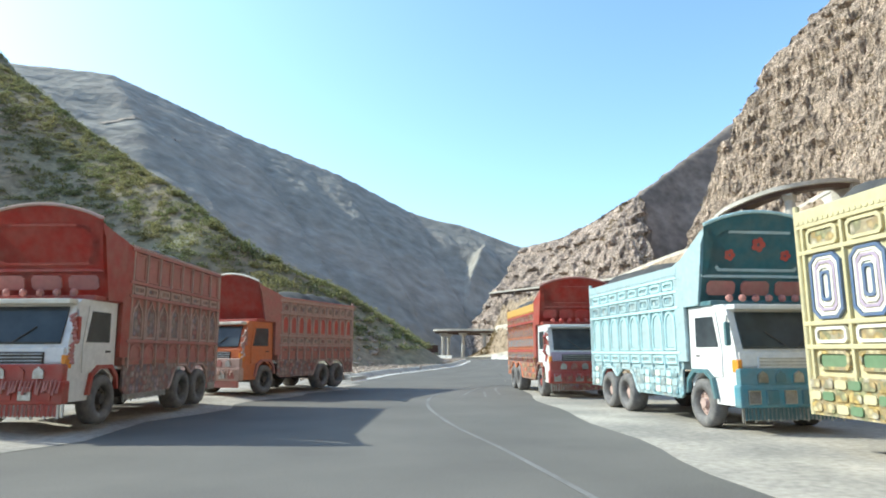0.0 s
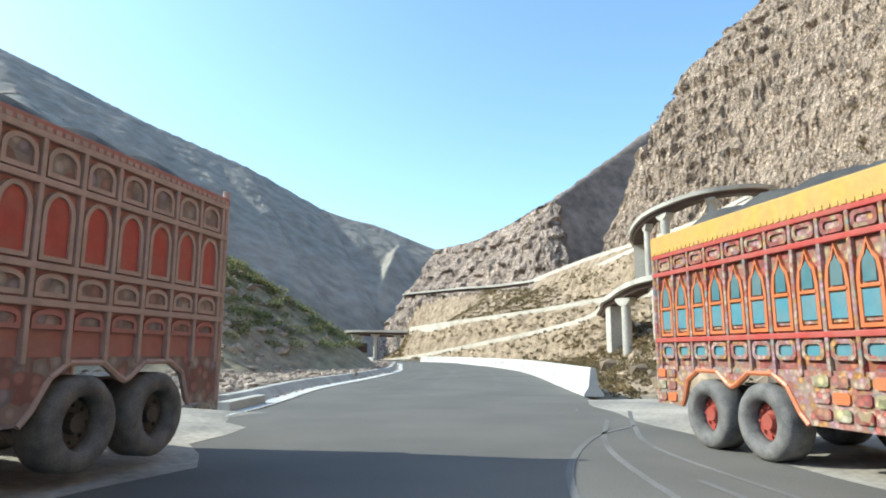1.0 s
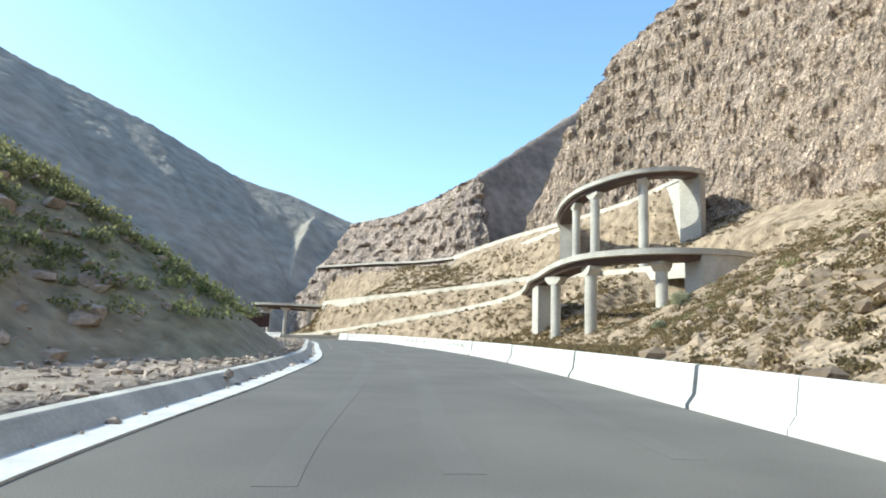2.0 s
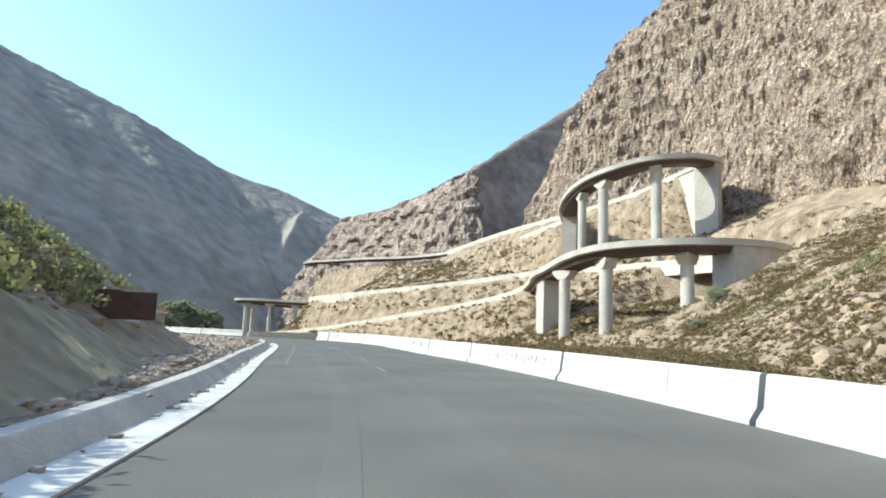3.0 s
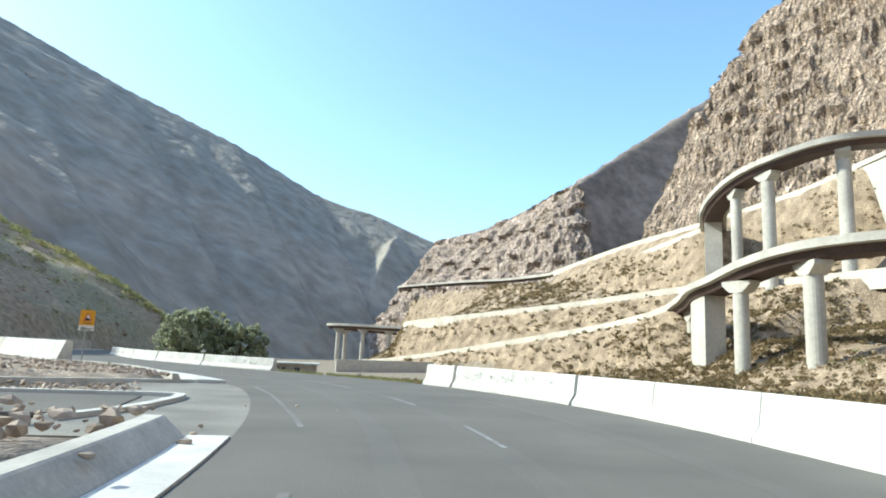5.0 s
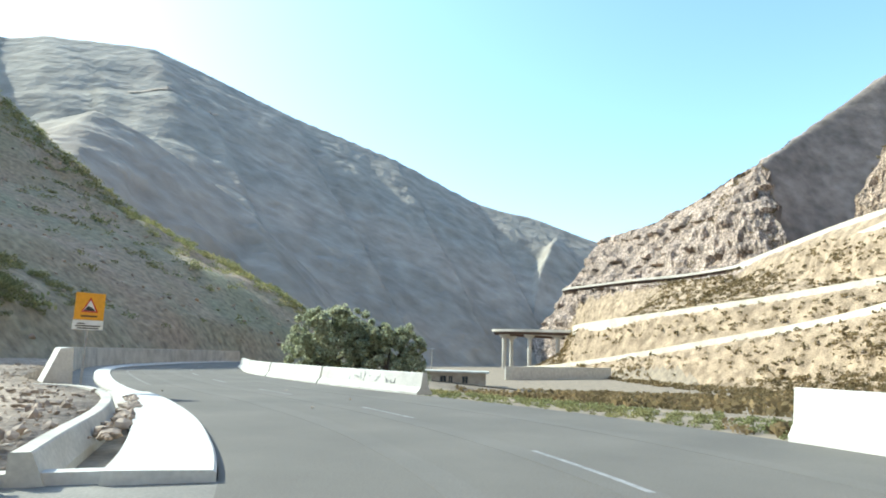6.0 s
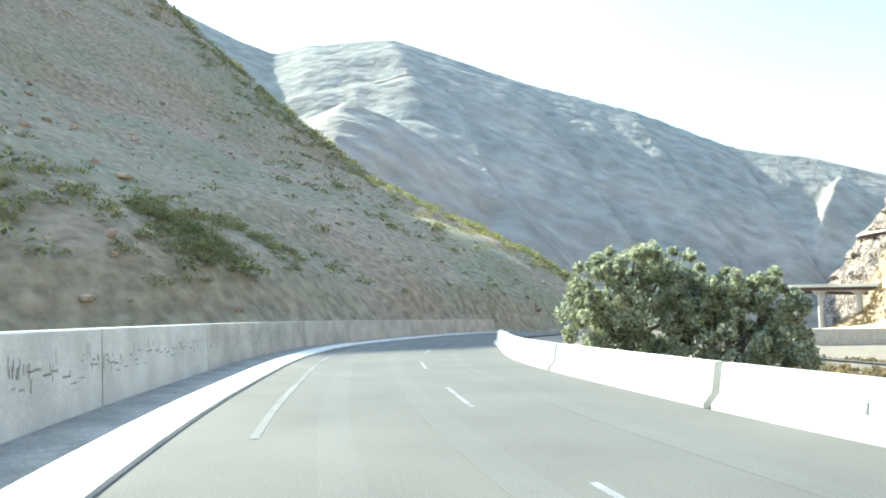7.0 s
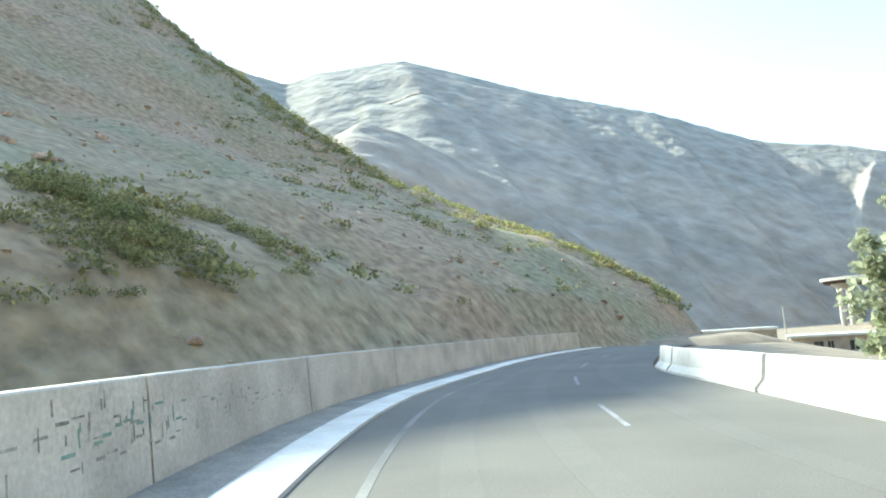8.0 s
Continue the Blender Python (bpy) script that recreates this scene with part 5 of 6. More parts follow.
lorry("pale teal cargo lorry with white cab and dark teal crown", parked((8.55, 16.3), 0.6, side=-1),
      dict(top=3.36, body=TEAL, skirt=MOTIF_TEAL, rows=teal_rows, bays=8, rail=TEALTRIM, post=TEAL, top_rail=TEAL, rim=PINKDUST, seed=9, cab=WHITE, skirt_panels=[MOTIF_TEAL, TEALTRIM, TEAL, CREAM],
           crown=TEALDEEP, cheek=TEAL, crown_top=4.32, crown_rim=TEALTRIM, bumper=SKYBLUE, ornament=TEALDEEP, visor=WHITE, fringe=True, crown_panels=3, crown_panel=DULLRED, studs=7, grille=WHITE, flower=BRIGHTRED,
           flowers=((-0.62, 3.42, 0.10), (0.0, 3.62, 0.13), (0.62, 3.42, 0.10))))
yellow_rows = [(0.40, "soft", GREEN, MOTIF_GOLD), (0.36, "soft", MOTIF_GOLD, CREAM), (1.12, "soft", CREAM, NAVY), (0.42, "soft", MOTIF_GOLD, PALEYELLOW)]
lorry("pale yellow decorated lorry with navy-framed cream panels", parked((8.75, 7.2), 0.0, side=-1),
      dict(top=3.72, body=PALEYELLOW, skirt=MOTIF_GOLD, rows=yellow_rows, bays=6, nest_row=2, rail=PALEYELLOW, post=PALEYELLOW, top_rail=PALEYELLOW, rim=RED, seed=11, axle_shift=1.6, skirt_panels=[MOTIF_GOLD, GREEN, PALEYELLOW, MOTIF_GOLD], fringe=True, cab=WHITE,
           crown=PALEYELLOW, crown_top=4.3, crown_rim=CREAM, bumper=PALEYELLOW, ornament=GREEN, visor=WHITE))


# ---------------------------------------------------------------- scrub, stones and the tree
LEAF_DRY = material("dry_scrub_leaf", (0.28, 0.205, 0.105), (0.145, 0.115, 0.058), scale=0.3, rough=0.8, bump=0.0, fine=3.0, vary=0.4, island=True, glow_through=0.5)
LEAF_GREEN = material("green_scrub_leaf", (0.21, 0.23, 0.10), (0.30, 0.27, 0.125), scale=0.15, rough=0.75, bump=0.0, fine=3.0, vary=0.45, island=True, glow_through=0.5)
LEAF_TREE = material("tree_leaf", (0.36, 0.385, 0.245), (0.46, 0.47, 0.325), scale=0.8, rough=0.65, bump=0.0, fine=5.0, vary=0.45, island=True, glow_through=0.5)
STONE = material("pale_loose_stone", (0.48, 0.39, 0.305), (0.30, 0.24, 0.19), scale=1.5, rough=0.95, bump=0.4, fine=8.0, vary=0.25, island=True)
STONE_TAN = material("tan_slope_stone", (0.37, 0.28, 0.19), (0.24, 0.18, 0.125), scale=1.2, rough=0.95, bump=0.5, fine=6.0, vary=0.35, island=True)
BARK = material("grey_bark", (0.16, 0.13, 0.10), (0.09, 0.075, 0.06), scale=6.0, rough=0.9, bump=0.6, fine=30.0)
rng = np.random.default_rng(12)


def quads_object(name, centres, sizes, mat, label, category, kind="stuff", parent=None):
    """Many small leaf blades, each a bent quad of its own, turned at random."""
    n = len(centres)
    a = rng.normal(size=(n, 3))
    a /= np.linalg.norm(a, axis=1)[:, None]
    b = np.cross(a, rng.normal(size=(n, 3)))
    b /= np.linalg.norm(b, axis=1)[:, None] + 1e-9
    s = np.asarray(sizes)[:, None]
    c = np.asarray(centres)
    v = np.stack([c - a * s, c + b * s * 0.55, c + a * s, c - b * s * 0.55], 1).reshape(-1, 3)
    me = bpy.data.meshes.new(name)
    me.from_pydata(v.tolist(), [], np.arange(4 * n).reshape(-1, 4).tolist())
    me.materials.append(mat)
    ob = new(name, me)
    if parent is not None:
        ob.parent = parent
    return tagged(ob, label, category, kind=kind)


def bush_points(places, radii, per, flat_z=0.75):
    """Points in lumpy domes over the places."""
    n = len(places)
    idx = np.repeat(np.arange(n), per)
    d = rng.normal(size=(len(idx), 3))
    d /= np.linalg.norm(d, axis=1)[:, None]
    d[:, 2] = np.abs(d[:, 2]) * flat_z
    r = radii[idx] * rng.uniform(0.45, 1.0, len(idx)) * (0.75 + 0.5 * np.sin(d[:, 0] * 5 + idx) ** 2)
    return places[idx] + d * r[:, None], radii[idx]


def fine_leaf(c, sizes):
    """Keeps the leaves of the nearer bushes small."""
    return np.minimum(sizes, np.interp(c[:, 1], [30, 110, 220, 400], [0.085, 0.16, 0.45, 1.0]))


def scatter(count, x0, x1, y0, y1, accept, seed):
    r = np.random.default_rng(seed)
    x, y = r.uniform(x0, x1, count * 14), r.uniform(y0, y1, count * 14)
    h, k = land(x, y)
    w = accept(x, y, h, k)
    keep = r.uniform(0, 1, len(x)) < w
    return np.stack([x, y, h], 1)[keep][:count]


def off_roads(x, y, reach):
    clear = np.ones(x.shape, bool)
    for line in (RIBBON_1, RIBBON_2, RIBBON_3A, RIBBON_3B):
        clear &= near_line(x, y, line)[0] > reach
    clear &= near_line(x, y, [tuple(p) for p in road_mid[::4]])[0] > 6.4
    return clear


patchy = lambda x, y, size, seed: np.clip(0.5 + 1.6 * fbm(x, y, size, seed, 3), 0.05, 1)
spots = scatter(4600, 14, 175, 20, 330, lambda x, y, h, k: ((k == 1) & off_roads(x, y, 7)) * patchy(x, y, 26, 5) * np.interp(y, [20, 140, 330], [1.0, 0.8, 0.55]), 1)
radii = rng.uniform(0.4, 1.1, len(spots)) * np.interp(spots[:, 1], [40, 150], [0.85, 1.35])
c, s = bush_points(spots, radii, 26)
quads_object("scrub", c, fine_leaf(c, s * rng.uniform(0.18, 0.36, len(c))), LEAF_DRY, "dry olive scrub dotted over the tan slope", "scrub")
spots = scatter(900, 60, 260, 260, 760, lambda x, y, h, k: ((k == 1) & off_roads(x, y, 8)) * patchy(x, y, 40, 6), 2)
c, s = bush_points(spots, rng.uniform(0.8, 2.2, len(spots)), 14)
quads_object("scrub", c, s * rng.uniform(0.25, 0.45, len(c)), LEAF_DRY, "distant dry scrub on the far slope", "scrub")
spots = scatter(300, 14, 130, 28, 190, lambda x, y, h, k: ((k == 1) & off_roads(x, y, 7) & (h > 3)) * patchy(x, y, 18, 9) ** 2, 3)
c, s = bush_points(spots, rng.uniform(0.5, 1.3, len(spots)), 110)
quads_object("green_scrub", c, s * rng.uniform(0.07, 0.15, len(c)), LEAF_GREEN, "green and yellow bushes on the slope", "scrub")
spots = scatter(2900, -60, 12, 24, 104, lambda x, y, h, k: (k == 3) * np.clip(near_line(x, y, CREST_D)[1] * 0 + 1.15 - near_line(x, y, CREST_D)[0] / 13, 0.06, 1) * (h > 1.6), 4)
c, s = bush_points(spots, rng.uniform(0.4, 1.0, len(spots)), 105)
quads_object("bank_scrub", c, np.minimum(s * rng.uniform(0.08, 0.2, len(c)), 0.11), LEAF_GREEN, "green shrubs along the crest of the bank", "scrub")
spots = scatter(2800, -150, 8, 104, 262, lambda x, y, h, k: (k == 3) * (h > 3) * np.clip(np.exp(-((y - 238) / 12) ** 2) + 0.10 * patchy(x, y, 30, 15) ** 3, 0, 1), 5)
c, s = bush_points(spots, rng.uniform(0.5, 1.4, len(spots)), 46)
quads_object("hillside_scrub", c, s * rng.uniform(0.10, 0.20, len(c)), LEAF_GREEN, "yellow-green shrubs along the hillside ridge", "scrub")
spots = scatter(260, -26, -7, 138, 176, lambda x, y, h, k: (k == 3) * (h > 1.8) * np.clip(1.15 - np.hypot((x + 12) / 0.55, y - 155) / 11, 0, 1) * patchy(x, y, 5, 71), 6)
c, s = bush_points(spots, rng.uniform(0.3, 0.85, len(spots)), 170)
quads_object("hillside_scrub", c, s * rng.uniform(0.06, 0.13, len(c)), LEAF_GREEN, "patch of sunlit shrubs above the wall", "scrub")
spots = scatter(1300, 150, 330, 60, 420, lambda x, y, h, k: (k == 2) * patchy(x, y, 30, 25) ** 2, 7)
c, s = bush_points(spots, rng.uniform(0.6, 1.5, len(spots)), 14)
quads_object("cliff_scrub", c, s * rng.uniform(0.25, 0.45, len(c)), LEAF_DRY, "sparse dark scrub clinging to cliff ledges", "scrub")

right_of_road = lambda x, y: x > np.interp(y, road_right[:170, 1], road_right[:170, 0]) + 1.1
spots = scatter(9500, 12, 85, 20, 125, lambda x, y, h, k: ((k < 2) & right_of_road(x, y) & (y > 34 - (x > 13.5) * 20)) * (0.4 + 0.6 * patchy(x, y, 9, 61)), 17)
c, s = bush_points(spots, rng.uniform(0.14, 0.5, len(spots)), 30)
quads_object("low_scrub", c, fine_leaf(c, s * rng.uniform(0.2, 0.4, len(c))), LEAF_DRY, "low dry tufts over the near slope", "scrub")
spots = scatter(5200, 90, 215, 195, 560, lambda x, y, h, k: ((k < 2) & off_roads(x, y, 5.7)) * (0.3 + 0.7 * patchy(x, y, 22, 62)), 19)
c, s = bush_points(spots, rng.uniform(0.5, 1.25, len(spots)) * np.interp(spots[:, 1], [200, 500], [1.0, 1.7]), 14)
quads_object("scrub", c, s * rng.uniform(0.25, 0.5, len(c)), LEAF_DRY, "olive scrub dotted between the switchback roads", "scrub")
spots = scatter(1500, 150, 300, 250, 620, lambda x, y, h, k: (k == 5) * (h < 175) * patchy(x, y, 30, 63) ** 2, 20)
c, s = bush_points(spots, rng.uniform(0.6, 1.6, len(spots)), 14)
quads_object("ridge_scrub", c, s * rng.uniform(0.25, 0.45, len(c)), LEAF_DRY, "sparse dark scrub on the layered ridge", "scrub")
spots = scatter(5200, 16, 120, 118, 265, lambda x, y, h, k: ((k < 2) & right_of_road(x - 16, y) & off_roads(x, y, 6.5)) * (0.25 + 0.75 * patchy(x, y, 16, 64)), 21)
c, s = bush_points(spots, rng.uniform(0.25, 0.9, len(spots)), 15)
quads_object("low_scrub", c, fine_leaf(c, s * rng.uniform(0.22, 0.45, len(c))), LEAF_DRY, "dry olive tufts on the valley side below the road", "scrub")
spots = scatter(900, 20, 46, 112, 140, lambda x, y, h, k: ((k < 2) & right_of_road(x, y)) * np.exp(-((x - np.interp(y, road_right[:170, 1], road_right[:170, 0]) - 3.5) / 2.2) ** 2), 22)
c, s = bush_points(spots, rng.uniform(0.07, 0.2, len(spots)), 50)
quads_object("green_scrub", c, s * rng.uniform(0.12, 0.28, len(c)), LEAF_GREEN, "strip of green weeds below the road edge", "scrub")
ICO = bmesh.new()
bmesh.ops.create_icosphere(ICO, subdivisions=1, radius=1.0)
ICO_V = np.array([v.co[:] for v in ICO.verts])
ICO_F = np.array([[v.index for v in f.verts] for f in ICO.faces])
ICO.free()


def stones(name, places, sizes, label, mat=STONE):
    """Loose angular stones, half sunk."""
    n, k = len(places), len(ICO_V)
    shape = ICO_V[None] * rng.uniform(0.55, 1.25, (n, k, 1)) * rng.uniform(0.6, 1.3, (n, 1, 3)) * np.array([1, 1, 0.7])
    v = (shape * sizes[:, None, None] + places[:, None]).reshape(-1, 3)
    f = (ICO_F[None] + (np.arange(n) * k)[:, None, None]).reshape(-1, 3)
    me = bpy.data.meshes.new(name)
    me.from_pydata(v.tolist(), [], f.tolist())
    me.materials.append(mat)
    return tagged(new(name, me), label, "stones", kind="stuff")


# stony verge behind the low kerb
def verge(name, line, inner, outer, z0, z1, label):
    nrm = normals_2d(line)
    cols_v = 9
    verts, faces = [], []
    for i, (p, q) in enumerate(zip(line, nrm)):
        for j in range(cols_v):
            t = j / (cols_v - 1)
            off = -(inner + (outer - inner) * t)
            x, y = p[0] + q[0] * off, p[1] + q[1] * off
            bump = 0.10 * float(fbm(np.array([x]), np.array([y]), 2.2, 77, 3)[0]) * (j > 0)
            verts.append((x, y, -0.15 + (0.15 + z0 + (z1 - z0) * t + bump) * min(1.0, i / 6, (len(line) - 1 - i) / 4)))
        verts.append((p[0] - q[0] * (inner - 0.02), p[1] - q[1] * (inner - 0.02), -0.3))
    k = cols_v + 1
    for i in range(len(line) - 1):
        for j in range(cols_v - 1):
            a = i * k + j
            faces.append((a, a + k, a + k + 1, a + 1))
        a = i * k
        faces.append((a + k, a, a + cols_v, a + k + cols_v))
    return tagged(mesh_object(name, verts, faces, GRAVEL, True), label, "verge", kind="structure")


verge_line = at_length(flat(between(rl, 27.5, 104.5)), np.linspace(0, length_along(flat(between(rl, 27.5, 104.5)))[-1], 90))[:, :2]
verge("stony_verge", verge_line, 1.12, 11.0, 0.24, 0.50, "rubble-strewn verge behind the low kerb")
verge_line_b = np.array(smooth_line([(17.0, 116.7), (16.32, 118.5), (15.46, 120.96), (14.4, 123.4), (12.6, 126.2), (7.9, 131.4), (3.2, 140.5), (-0.9, 151.0), (-2.9, 163.0), (-3.0, 180.0)], 5))
verge("stony_verge", verge_line_b, 0.15, 12.0, 0.25, 0.6, "pale gravel verge beside the bend")
r2 = np.random.default_rng(31)
pts, sz = [], []
for _ in range(3600):
    i = r2.integers(0, len(verge_line))
    off = 1.4 + 8.5 * r2.uniform() ** 1.3
    p = verge_line[i] - normals_2d(verge_line)[i] * off + r2.normal(0, 0.3, 2)
    pts.append((p[0], p[1], 0.24 + 0.026 * off))
    sz.append(0.04 + 0.16 * r2.uniform() ** 3)
for _ in range(1500):
    i = r2.integers(0, len(verge_line_b) - 14)
    off = 0.4 + 9 * r2.uniform() ** 1.2
    p = verge_line_b[i] - normals_2d(verge_line_b)[i] * off + r2.normal(0, 0.25, 2)
    pts.append((p[0], p[1], 0.26 + 0.03 * off))
    sz.append(0.03 + 0.10 * r2.uniform() ** 3)
for _ in range(160):
    i = r2.integers(0, len(verge_line))
    p = verge_line[i] - normals_2d(verge_line)[i] * r2.uniform(0.40, 0.56)
    pts.append((p[0], p[1], 0.05))
    sz.append(0.03 + 0.07 * r2.uniform() ** 2)
for _ in range(500):
    pts.append((r2.uniform(8.5, 16.4), r2.uniform(111.4, 116.0), 0.0))
    sz.append(0.03 + 0.08 * r2.uniform() ** 2)
for _ in range(110):
    y = r2.uniform(119.0, 126.6)
    x = np.interp(y, [117.5, 120.6, 124.6, 126.0, 128.1], [17.05, 16.1, 14.4, 13.75, 12.6]) + r2.normal(-0.16, 0.07)
    pts.append((x, y, 0.14))
    sz.append(0.03 + 0.12 * r2.uniform() ** 2)
for x, y in [(18.3, 128.8), (17.8, 125.8), (20.4, 108.9), (21.2, 107.9), (19.3, 108.6), (9.0, 30.3), (11.2, 58.1), (12.6, 130.1), (15.8, 132.1), (9.6, 151.3), (18.8, 106.8)]:
    pts.append((x, y, 0.02))
    sz.append(r2.uniform(0.025, 0.05))
stones("rubble", np.array(pts), np.array(sz), "loose pale rubble and stones beside the kerb")
spots = scatter(4200, 12, 150, 18, 230, lambda x, y, h, k: ((k == 1) & off_roads(x, y, 6)) * patchy(x, y, 14, 44), 8)
stones("boulders", spots, 0.12 + 0.75 * r2.uniform(size=len(spots)) ** 3, "scattered tan boulders on the scree slope", STONE_TAN)
spots = scatter(6500, 12, 75, 20, 115, lambda x, y, h, k: ((k == 1) & off_roads(x, y, 6)) * (0.4 + 0.6 * patchy(x, y, 7, 46)), 18)
stones("rubble", spots, 0.05 + 0.32 * r2.uniform(size=len(spots)) ** 3, "loose tan stones on the near slope", STONE_TAN)
spots = scatter(1800, -30, 12, 30, 104, lambda x, y, h, k: ((k == 3) & (near_line(x, y, [tuple(p) for p in road_mid[::4]])[0] > 9.0)) * (h < 7), 9)
stones("boulders", spots, 0.06 + 0.5 * r2.uniform(size=len(spots)) ** 3, "scattered boulders on the shaded bank")
spots = scatter(800, -60, 0, 120, 235, lambda x, y, h, k: (k == 3) * (h > 0.5), 10)
stones("boulders", spots, 0.10 + 0.5 * r2.uniform(size=len(spots)) ** 3, "pale rocks showing on the shaded hillside")


def tree(name, label, x, y, lobes, leaves, seed):
    """A short trunk with limbs reaching into a crown of leaf clumps."""
    r = np.random.default_rng(seed)
    t = thing(name, label, "tree", m=pose(x, y, ground_height(x, y)))
    bm = bmesh.new()
    add_tube(bm, (0, 0, -0.3), (0.05, 0, 1.1), 0.26, 0.17, 10)
    for lx, ly, lz, lr in lobes:
        add_tube(bm, (0.04, 0, 0.8), (lx * 0.55, ly * 0.55, lz * 0.7), 0.12, 0.07, 7)
        add_tube(bm, (lx * 0.55, ly * 0.55, lz * 0.7), (lx, ly, lz + lr * 0.4), 0.07, 0.02, 6)
    part("trunk", bm, BARK, t, "grey trunk and limbs")
    clumps, rad = [], []
    for lx, ly, lz, lr in lobes:
        for _ in range(34):
            d = r.normal(size=3)
            d /= np.linalg.norm(d)
            clumps.append(np.array([lx, ly, lz]) + d * lr * r.uniform(0.55, 1.05) * np.array([1, 1, 0.9]))
            rad.append(lr * r.uniform(0.15, 0.32))
    clumps, rad = np.array(clumps), np.array(rad)
    idx = r.integers(0, len(clumps), leaves)
    d = r.normal(size=(leaves, 3))
    d /= np.linalg.norm(d, axis=1)[:, None]
    c = clumps[idx] + d * (rad[idx] * r.uniform(0.3, 1.05, leaves))[:, None]
    c[:, 2] = np.maximum(c[:, 2], 0.15)
    ob = quads_object("crown", c, r.uniform(0.07, 0.14, leaves), LEAF_TREE, "dense green leafy crown", "", "", t)
    return t


tree("broad_tree", "broad bushy green tree behind the white barrier", 13.0, 156.2,
     [(-1.5, 0, 1.5, 1.5), (-0.9, 0, 3.2, 1.5), (0.5, -0.3, 3.9, 1.35), (1.8, 0.2, 3.5, 1.5), (1.2, 0, 1.7, 1.9), (-0.1, 0.5, 0.9, 1.6), (2.7, 0, 2.1, 1.5)], 27000, 4)
tree("broad_tree", "bushy green tree beside another behind the barrier", 17.4, 155.2,
     [(-1.7, 0.2, 2.9, 1.3), (-0.6, 0, 3.3, 1.1), (0.3, 0.2, 2.7, 1.4), (1.5, 0.2, 3.0, 1.2), (0.2, -0.4, 1.1, 1.7), (1.8, 0, 1.0, 1.3), (-1.5, 0, 1.0, 1.5)], 25000, 5)


tree("slope_bush", "dense dark green bush alone on the dry slope", 118.2, 153.6,
     [(-1.6, 0, 1.4, 1.7), (0.2, 0.3, 2.4, 1.7), (1.8, -0.2, 1.5, 1.6), (0.3, -0.8, 1.0, 1.8)], 9000, 8)
tree("slope_bush", "round green bush on the scree below the bridge", 100.5, 141.0,
     [(-0.8, 0, 0.8, 1.0), (0.5, 0.2, 1.2, 1.1), (1.2, 0, 0.6, 0.9)], 4500, 9)


def scree_streak(points, width, label):
    line = smooth_line(points, 8)
    nrm = normals_2d(line)
    verts, faces = [], []
    for i, (p, q) in enumerate(zip(line, nrm)):
        w = width * (0.4 + 0.6 * abs(math.sin(i * 1.9)))
        for off in (-w / 2, 0, w / 2):
            x, y = p[0] + q[0] * off, p[1] + q[1] * off
            verts.append((x, y, ground_height(x, y) + 1.2))
    for i in range(len(line) - 1):
        for j in range(2):
            a = i * 3 + j
            faces.append((a, a + 1, a + 4, a + 3))
    return tagged(mesh_object("scree_streak", verts, faces, STONE), label, "scree", kind="structure")


scree_streak([(-283, 800), (-288, 780), (-300, 758), (-304, 742)], 9, "pale scree streak high on the mountain")
scree_streak([(-235, 815), (-241, 800), (-246, 786)], 5, "pale scree streak high on the mountain")
scree_streak([(86, 1112), (84, 1096), (80, 1082)], 11, "small pale rock scar on the mountain crest")


# ---------------------------------------------------------------- signs and buildings
SIGNYELLOW = paint("sign_amber", (0.78, 0.36, 0.03), rough=0.4, dirt=0.06)
SIGNRED = paint("sign_red", (0.50, 0.03, 0.02), rough=0.4, dirt=0.05)
BLACK = paint("sign_black", (0.03, 0.03, 0.03), rough=0.5, dirt=0.05)
STEEL = material("galvanised_steel", (0.42, 0.42, 0.41), (0.30, 0.29, 0.28), scale=5.0, rough=0.5, metal=0.6, bump=0.05)
RUST = paint("rusty_board", (0.085, 0.045, 0.035), rough=0.8, dirt=0.08)
MUD = material("mud_plaster", (0.42, 0.375, 0.31), (0.32, 0.28, 0.23), scale=0.6, rough=0.95, bump=0.3, fine=9.0)
ROOFCON = material("pale_roof_slab", (0.62, 0.62, 0.58), (0.48, 0.48, 0.44), scale=0.5, rough=0.9, bump=0.1)

sign = thing("warning_sign", "amber square steep-hill warning sign with white plate on a steel post", "road sign", m=pose(11.3, 128.05, -0.12, 0, 0, 42))
part("post", tube((0, 0.03, 0.2), (0, 0.03, 2.74), 0.032, 0.032, 12), STEEL, sign, "galvanised steel post")
part("board", box(-0.36, 0.36, -0.02, 0.0, 2.06, 2.78, 0.008), SIGNYELLOW, sign, "amber board")
part("plate", box(-0.37, 0.37, -0.022, 0.0, 1.80, 2.05, 0.006), WHITE, sign, "white supplementary plate")
for k, (zz, ww) in enumerate(((1.96, 0.10), (1.90, 0.30), (1.84, 0.26))):
    part("plate_bar", box(-ww if k else -0.26, ww if k else -0.08, -0.027, -0.02, zz - 0.016, zz + 0.016), BLACK, sign)


def triangle(points, y0, y1):
    bm = bmesh.new()
    a = [bm.verts.new((x, y0, z)) for x, z in points]
    b = [bm.verts.new((x, y1, z)) for x, z in points]
    bm.faces.new(a)
    bm.faces.new(b[::-1])
    for i in range(len(points)):
        j = (i + 1) % len(points)
        bm.faces.new((a[j], a[i], b[i], b[j]))
    bmesh.ops.recalc_face_normals(bm, faces=bm.faces)
    return bm


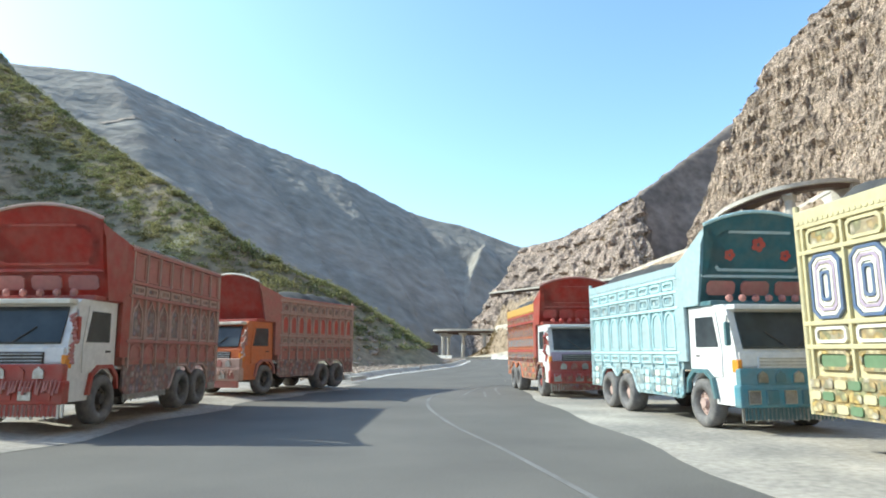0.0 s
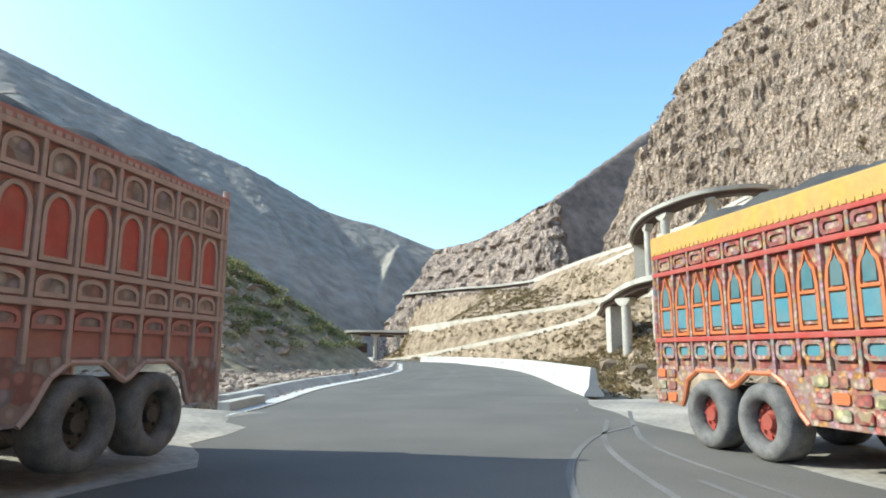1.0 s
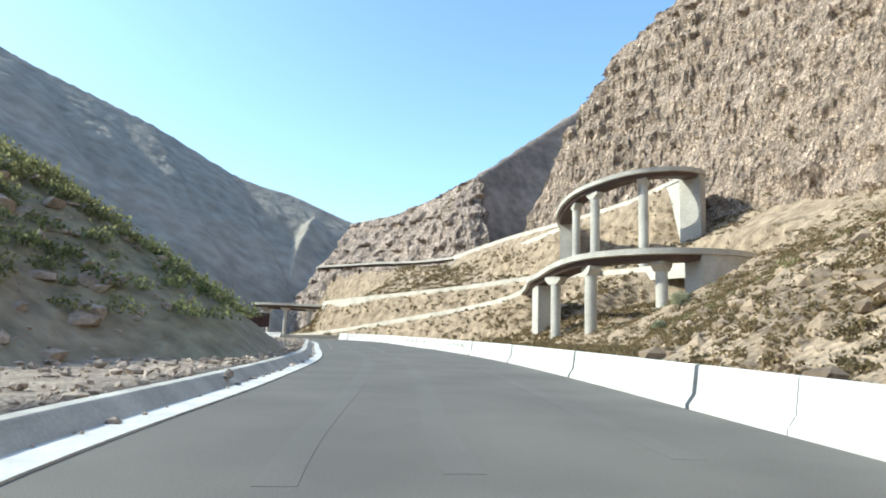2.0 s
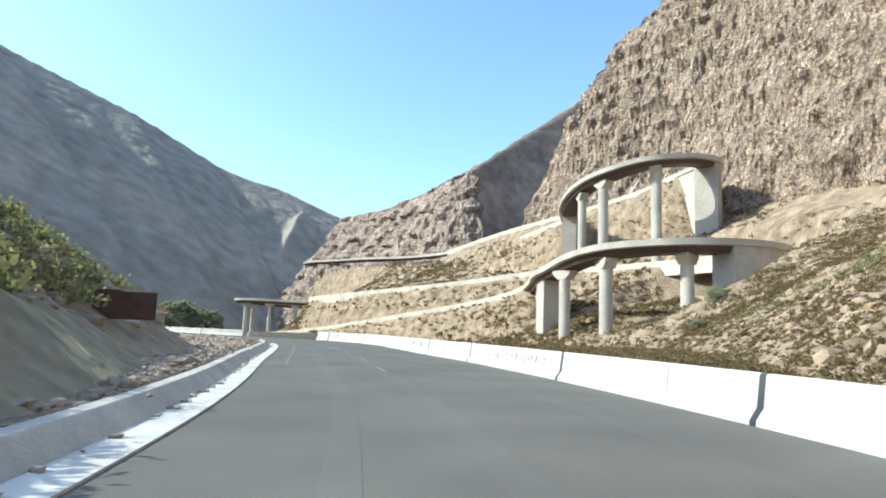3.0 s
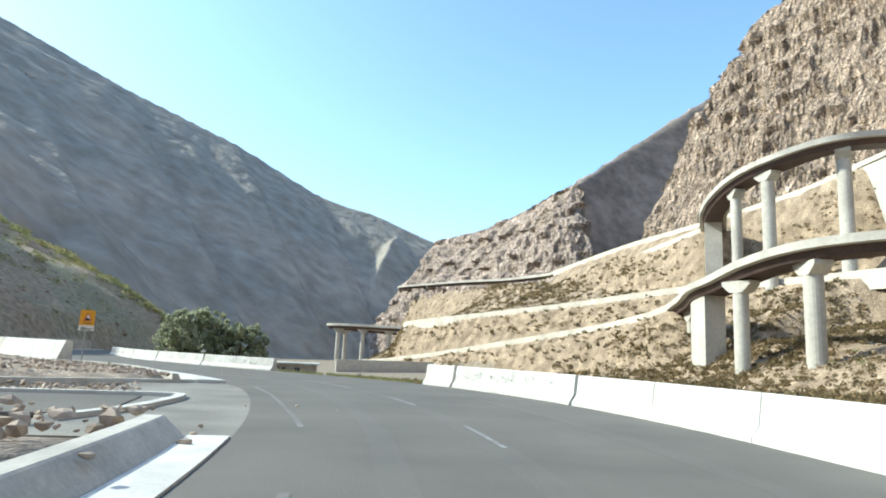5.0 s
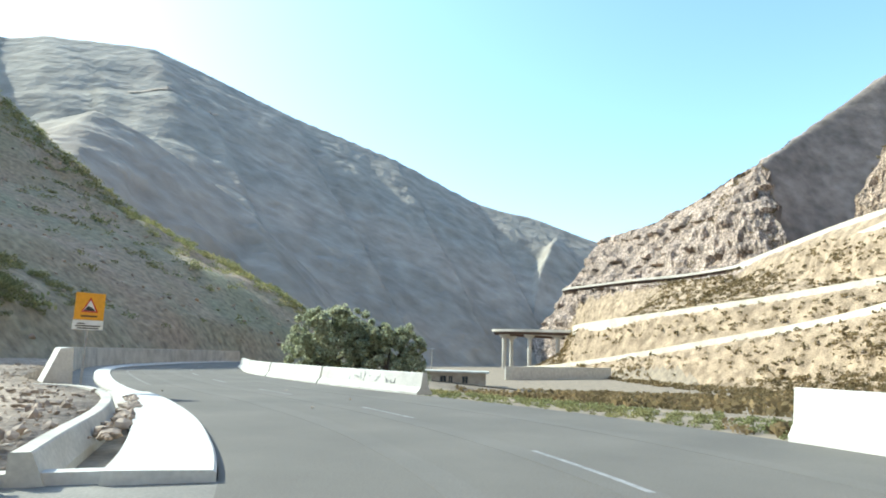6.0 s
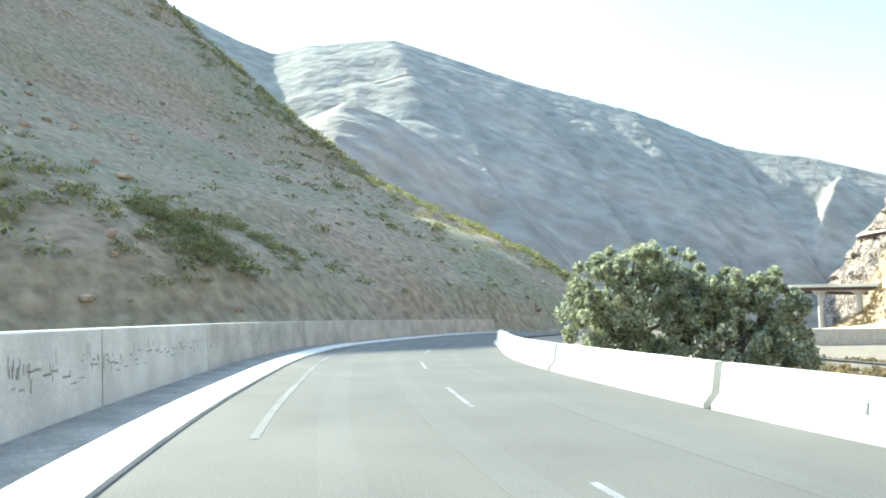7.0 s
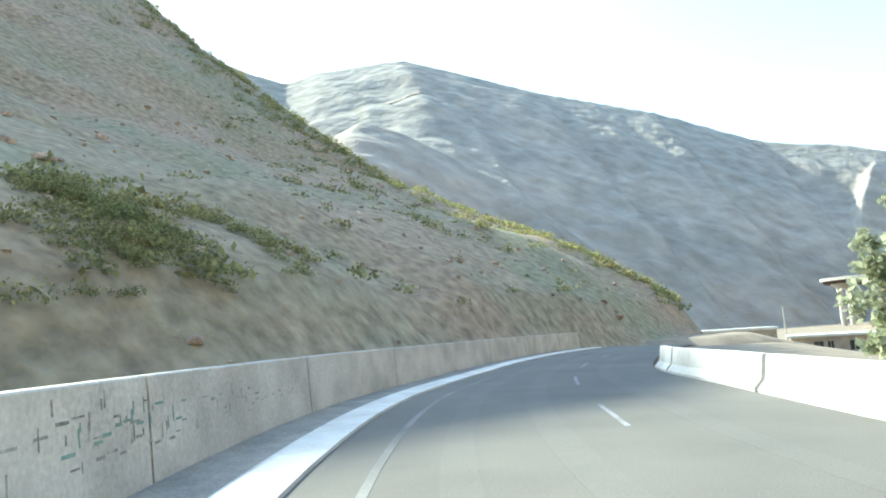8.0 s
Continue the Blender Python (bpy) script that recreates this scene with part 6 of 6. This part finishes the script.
part("red_triangle", triangle([(-0.21, 2.26), (0.21, 2.26), (0.0, 2.66)], -0.027, -0.02), SIGNRED, sign)
part("white_triangle", triangle([(-0.155, 2.295), (0.155, 2.295), (0.0, 2.59)], -0.031, -0.026), WHITE, sign)
part("hill_symbol", triangle([(-0.14, 2.30), (0.14, 2.30), (0.10, 2.36), (-0.05, 2.44)], -0.035, -0.03), BLACK, sign)
part("caption_bar", box(-0.2, 0.2, -0.026, -0.02, 2.14, 2.18), BLACK, sign)

board = thing("notice_board", "small dark rusty notice board on two posts seen from behind", "board", m=pose(10.0, 77.05, 0, 0, 0, 4))
part("panel", box(-0.94, 0.94, -0.02, 0.02, 1.40, 2.34, 0.01), RUST, board)
part("frame_strip", box(-0.12, 0.94, -0.035, -0.02, 2.30, 2.35), STEEL, board)
for x in (-0.6, 0.55):
    part("post", box(x - 0.035, x + 0.035, 0.02, 0.08, 0.2, 2.28, 0.006), STEEL, board)

block = thing("concrete_block", "loose pale concrete kerb block beside the gutter", "block", m=pose(1.42, 32.9, 0.03, 0, 0, 73))
part("block_body", box(-1.3, 1.3, -0.14, 0.14, 0.0, 0.21, 0.02), WALLCON, block)


def house(name, label, m, w, d, h, openings, wall_mat, roof_over=0.4):
    t = thing(name, label, "house", m=m)
    bm = bmesh.new()
    xs = sorted({0, w, *[v for o in openings for v in (o[0], o[1])]})
    for a, b in zip(xs[:-1], xs[1:]):
        hole = next((o for o in openings if o[0] <= a and b <= o[1]), None)
        if hole:
            add_box(bm, a, b, 0, 0.25, 0, hole[2])
            add_box(bm, a, b, 0, 0.25, hole[3], h)
        else:
            add_box(bm, a, b, 0, 0.25, 0, h)
    add_box(bm, 0, w, d - 0.25, d, 0, h)
    add_box(bm, 0, 0.25, 0.25, d - 0.25, 0, h)
    add_box(bm, w - 0.25, w, 0.25, d - 0.25, 0, h)
    part("wall", bm, wall_mat, t)
    part("roof", box(-roof_over, w + roof_over, -roof_over, d + roof_over, h + 0.003, h + 0.45, 0.05), ROOFCON, t, "flat pale roof slab")
    for a, b, z0, z1 in openings:
        part("window", box(a + 0.05, b - 0.05, 0.10, 0.14, z0 + 0.05, z1 - 0.05), GLASSDARK, t, "dark window opening")
        part("window_frame", box((a + b) / 2 - 0.05, (a + b) / 2 + 0.05, 0.06, 0.18, z0, z1), wall_mat, t)
    return t


gh = ground_height(26, 278) - 0.2
house("roadside_house", "low flat-roofed house with dark windows below the road", pose(19.4, 275, gh, 0, 0, -4), 15, 8, 3.5,
      [(3.4, 5.0, 0.9, 2.7), (5.6, 6.6, 0.6, 2.7), (9, 10.5, 0.9, 2.7)], MUD, 0.8)
gh = ground_height(9, 262) - 0.2
house("mud_house", "low tan mud-walled building beyond the bend", pose(4.2, 258, gh, 0, 0, 10), 12, 8, 3.4, [(5, 5.6, 1.0, 2.4), (6.6, 7.2, 1.0, 2.4)], MUD, 0.25)
valley_wall = smooth_line([(45.5, 330, 0), (69.4, 351, 0), (93.2, 372, 0)], 4)
valley_wall[:, 2] = -7.2
concrete_run("parapet_wall", valley_wall, [(0, 0), (0, 5.6), (0.5, 5.6), (0.5, 0)], CONCRETE, "long pale retaining wall below the hill road", "wall")
gh = ground_height(20.6, 300)
pole = thing("utility_pole", "thin concrete utility pole with a crossarm by the houses", "pole", m=pose(20.6, 300, gh))
part("mast", tube((0, 0, -0.5), (0, 0, 3.6 - gh), 0.16, 0.10, 10), PIERCON, pole)
part("crossarm", box(-0.9, 0.9, -0.06, 0.06, 3.2 - gh, 3.35 - gh, 0.02), STEEL, pole)
for dx in (-0.8, 0.8):
    bm = bmesh.new()
    pts_w = [(dx - 24.0 * u, -6.0 * u, 3.4 - gh - 1.0 * u - 2.4 * u * (1 - u)) for u in np.linspace(0, 1, 9)]
    for p, q in zip(pts_w[:-1], pts_w[1:]):
        add_tube(bm, p, q, 0.035, 0.035, 5)
    part("wire", bm, STEEL, pole, "sagging overhead wire")
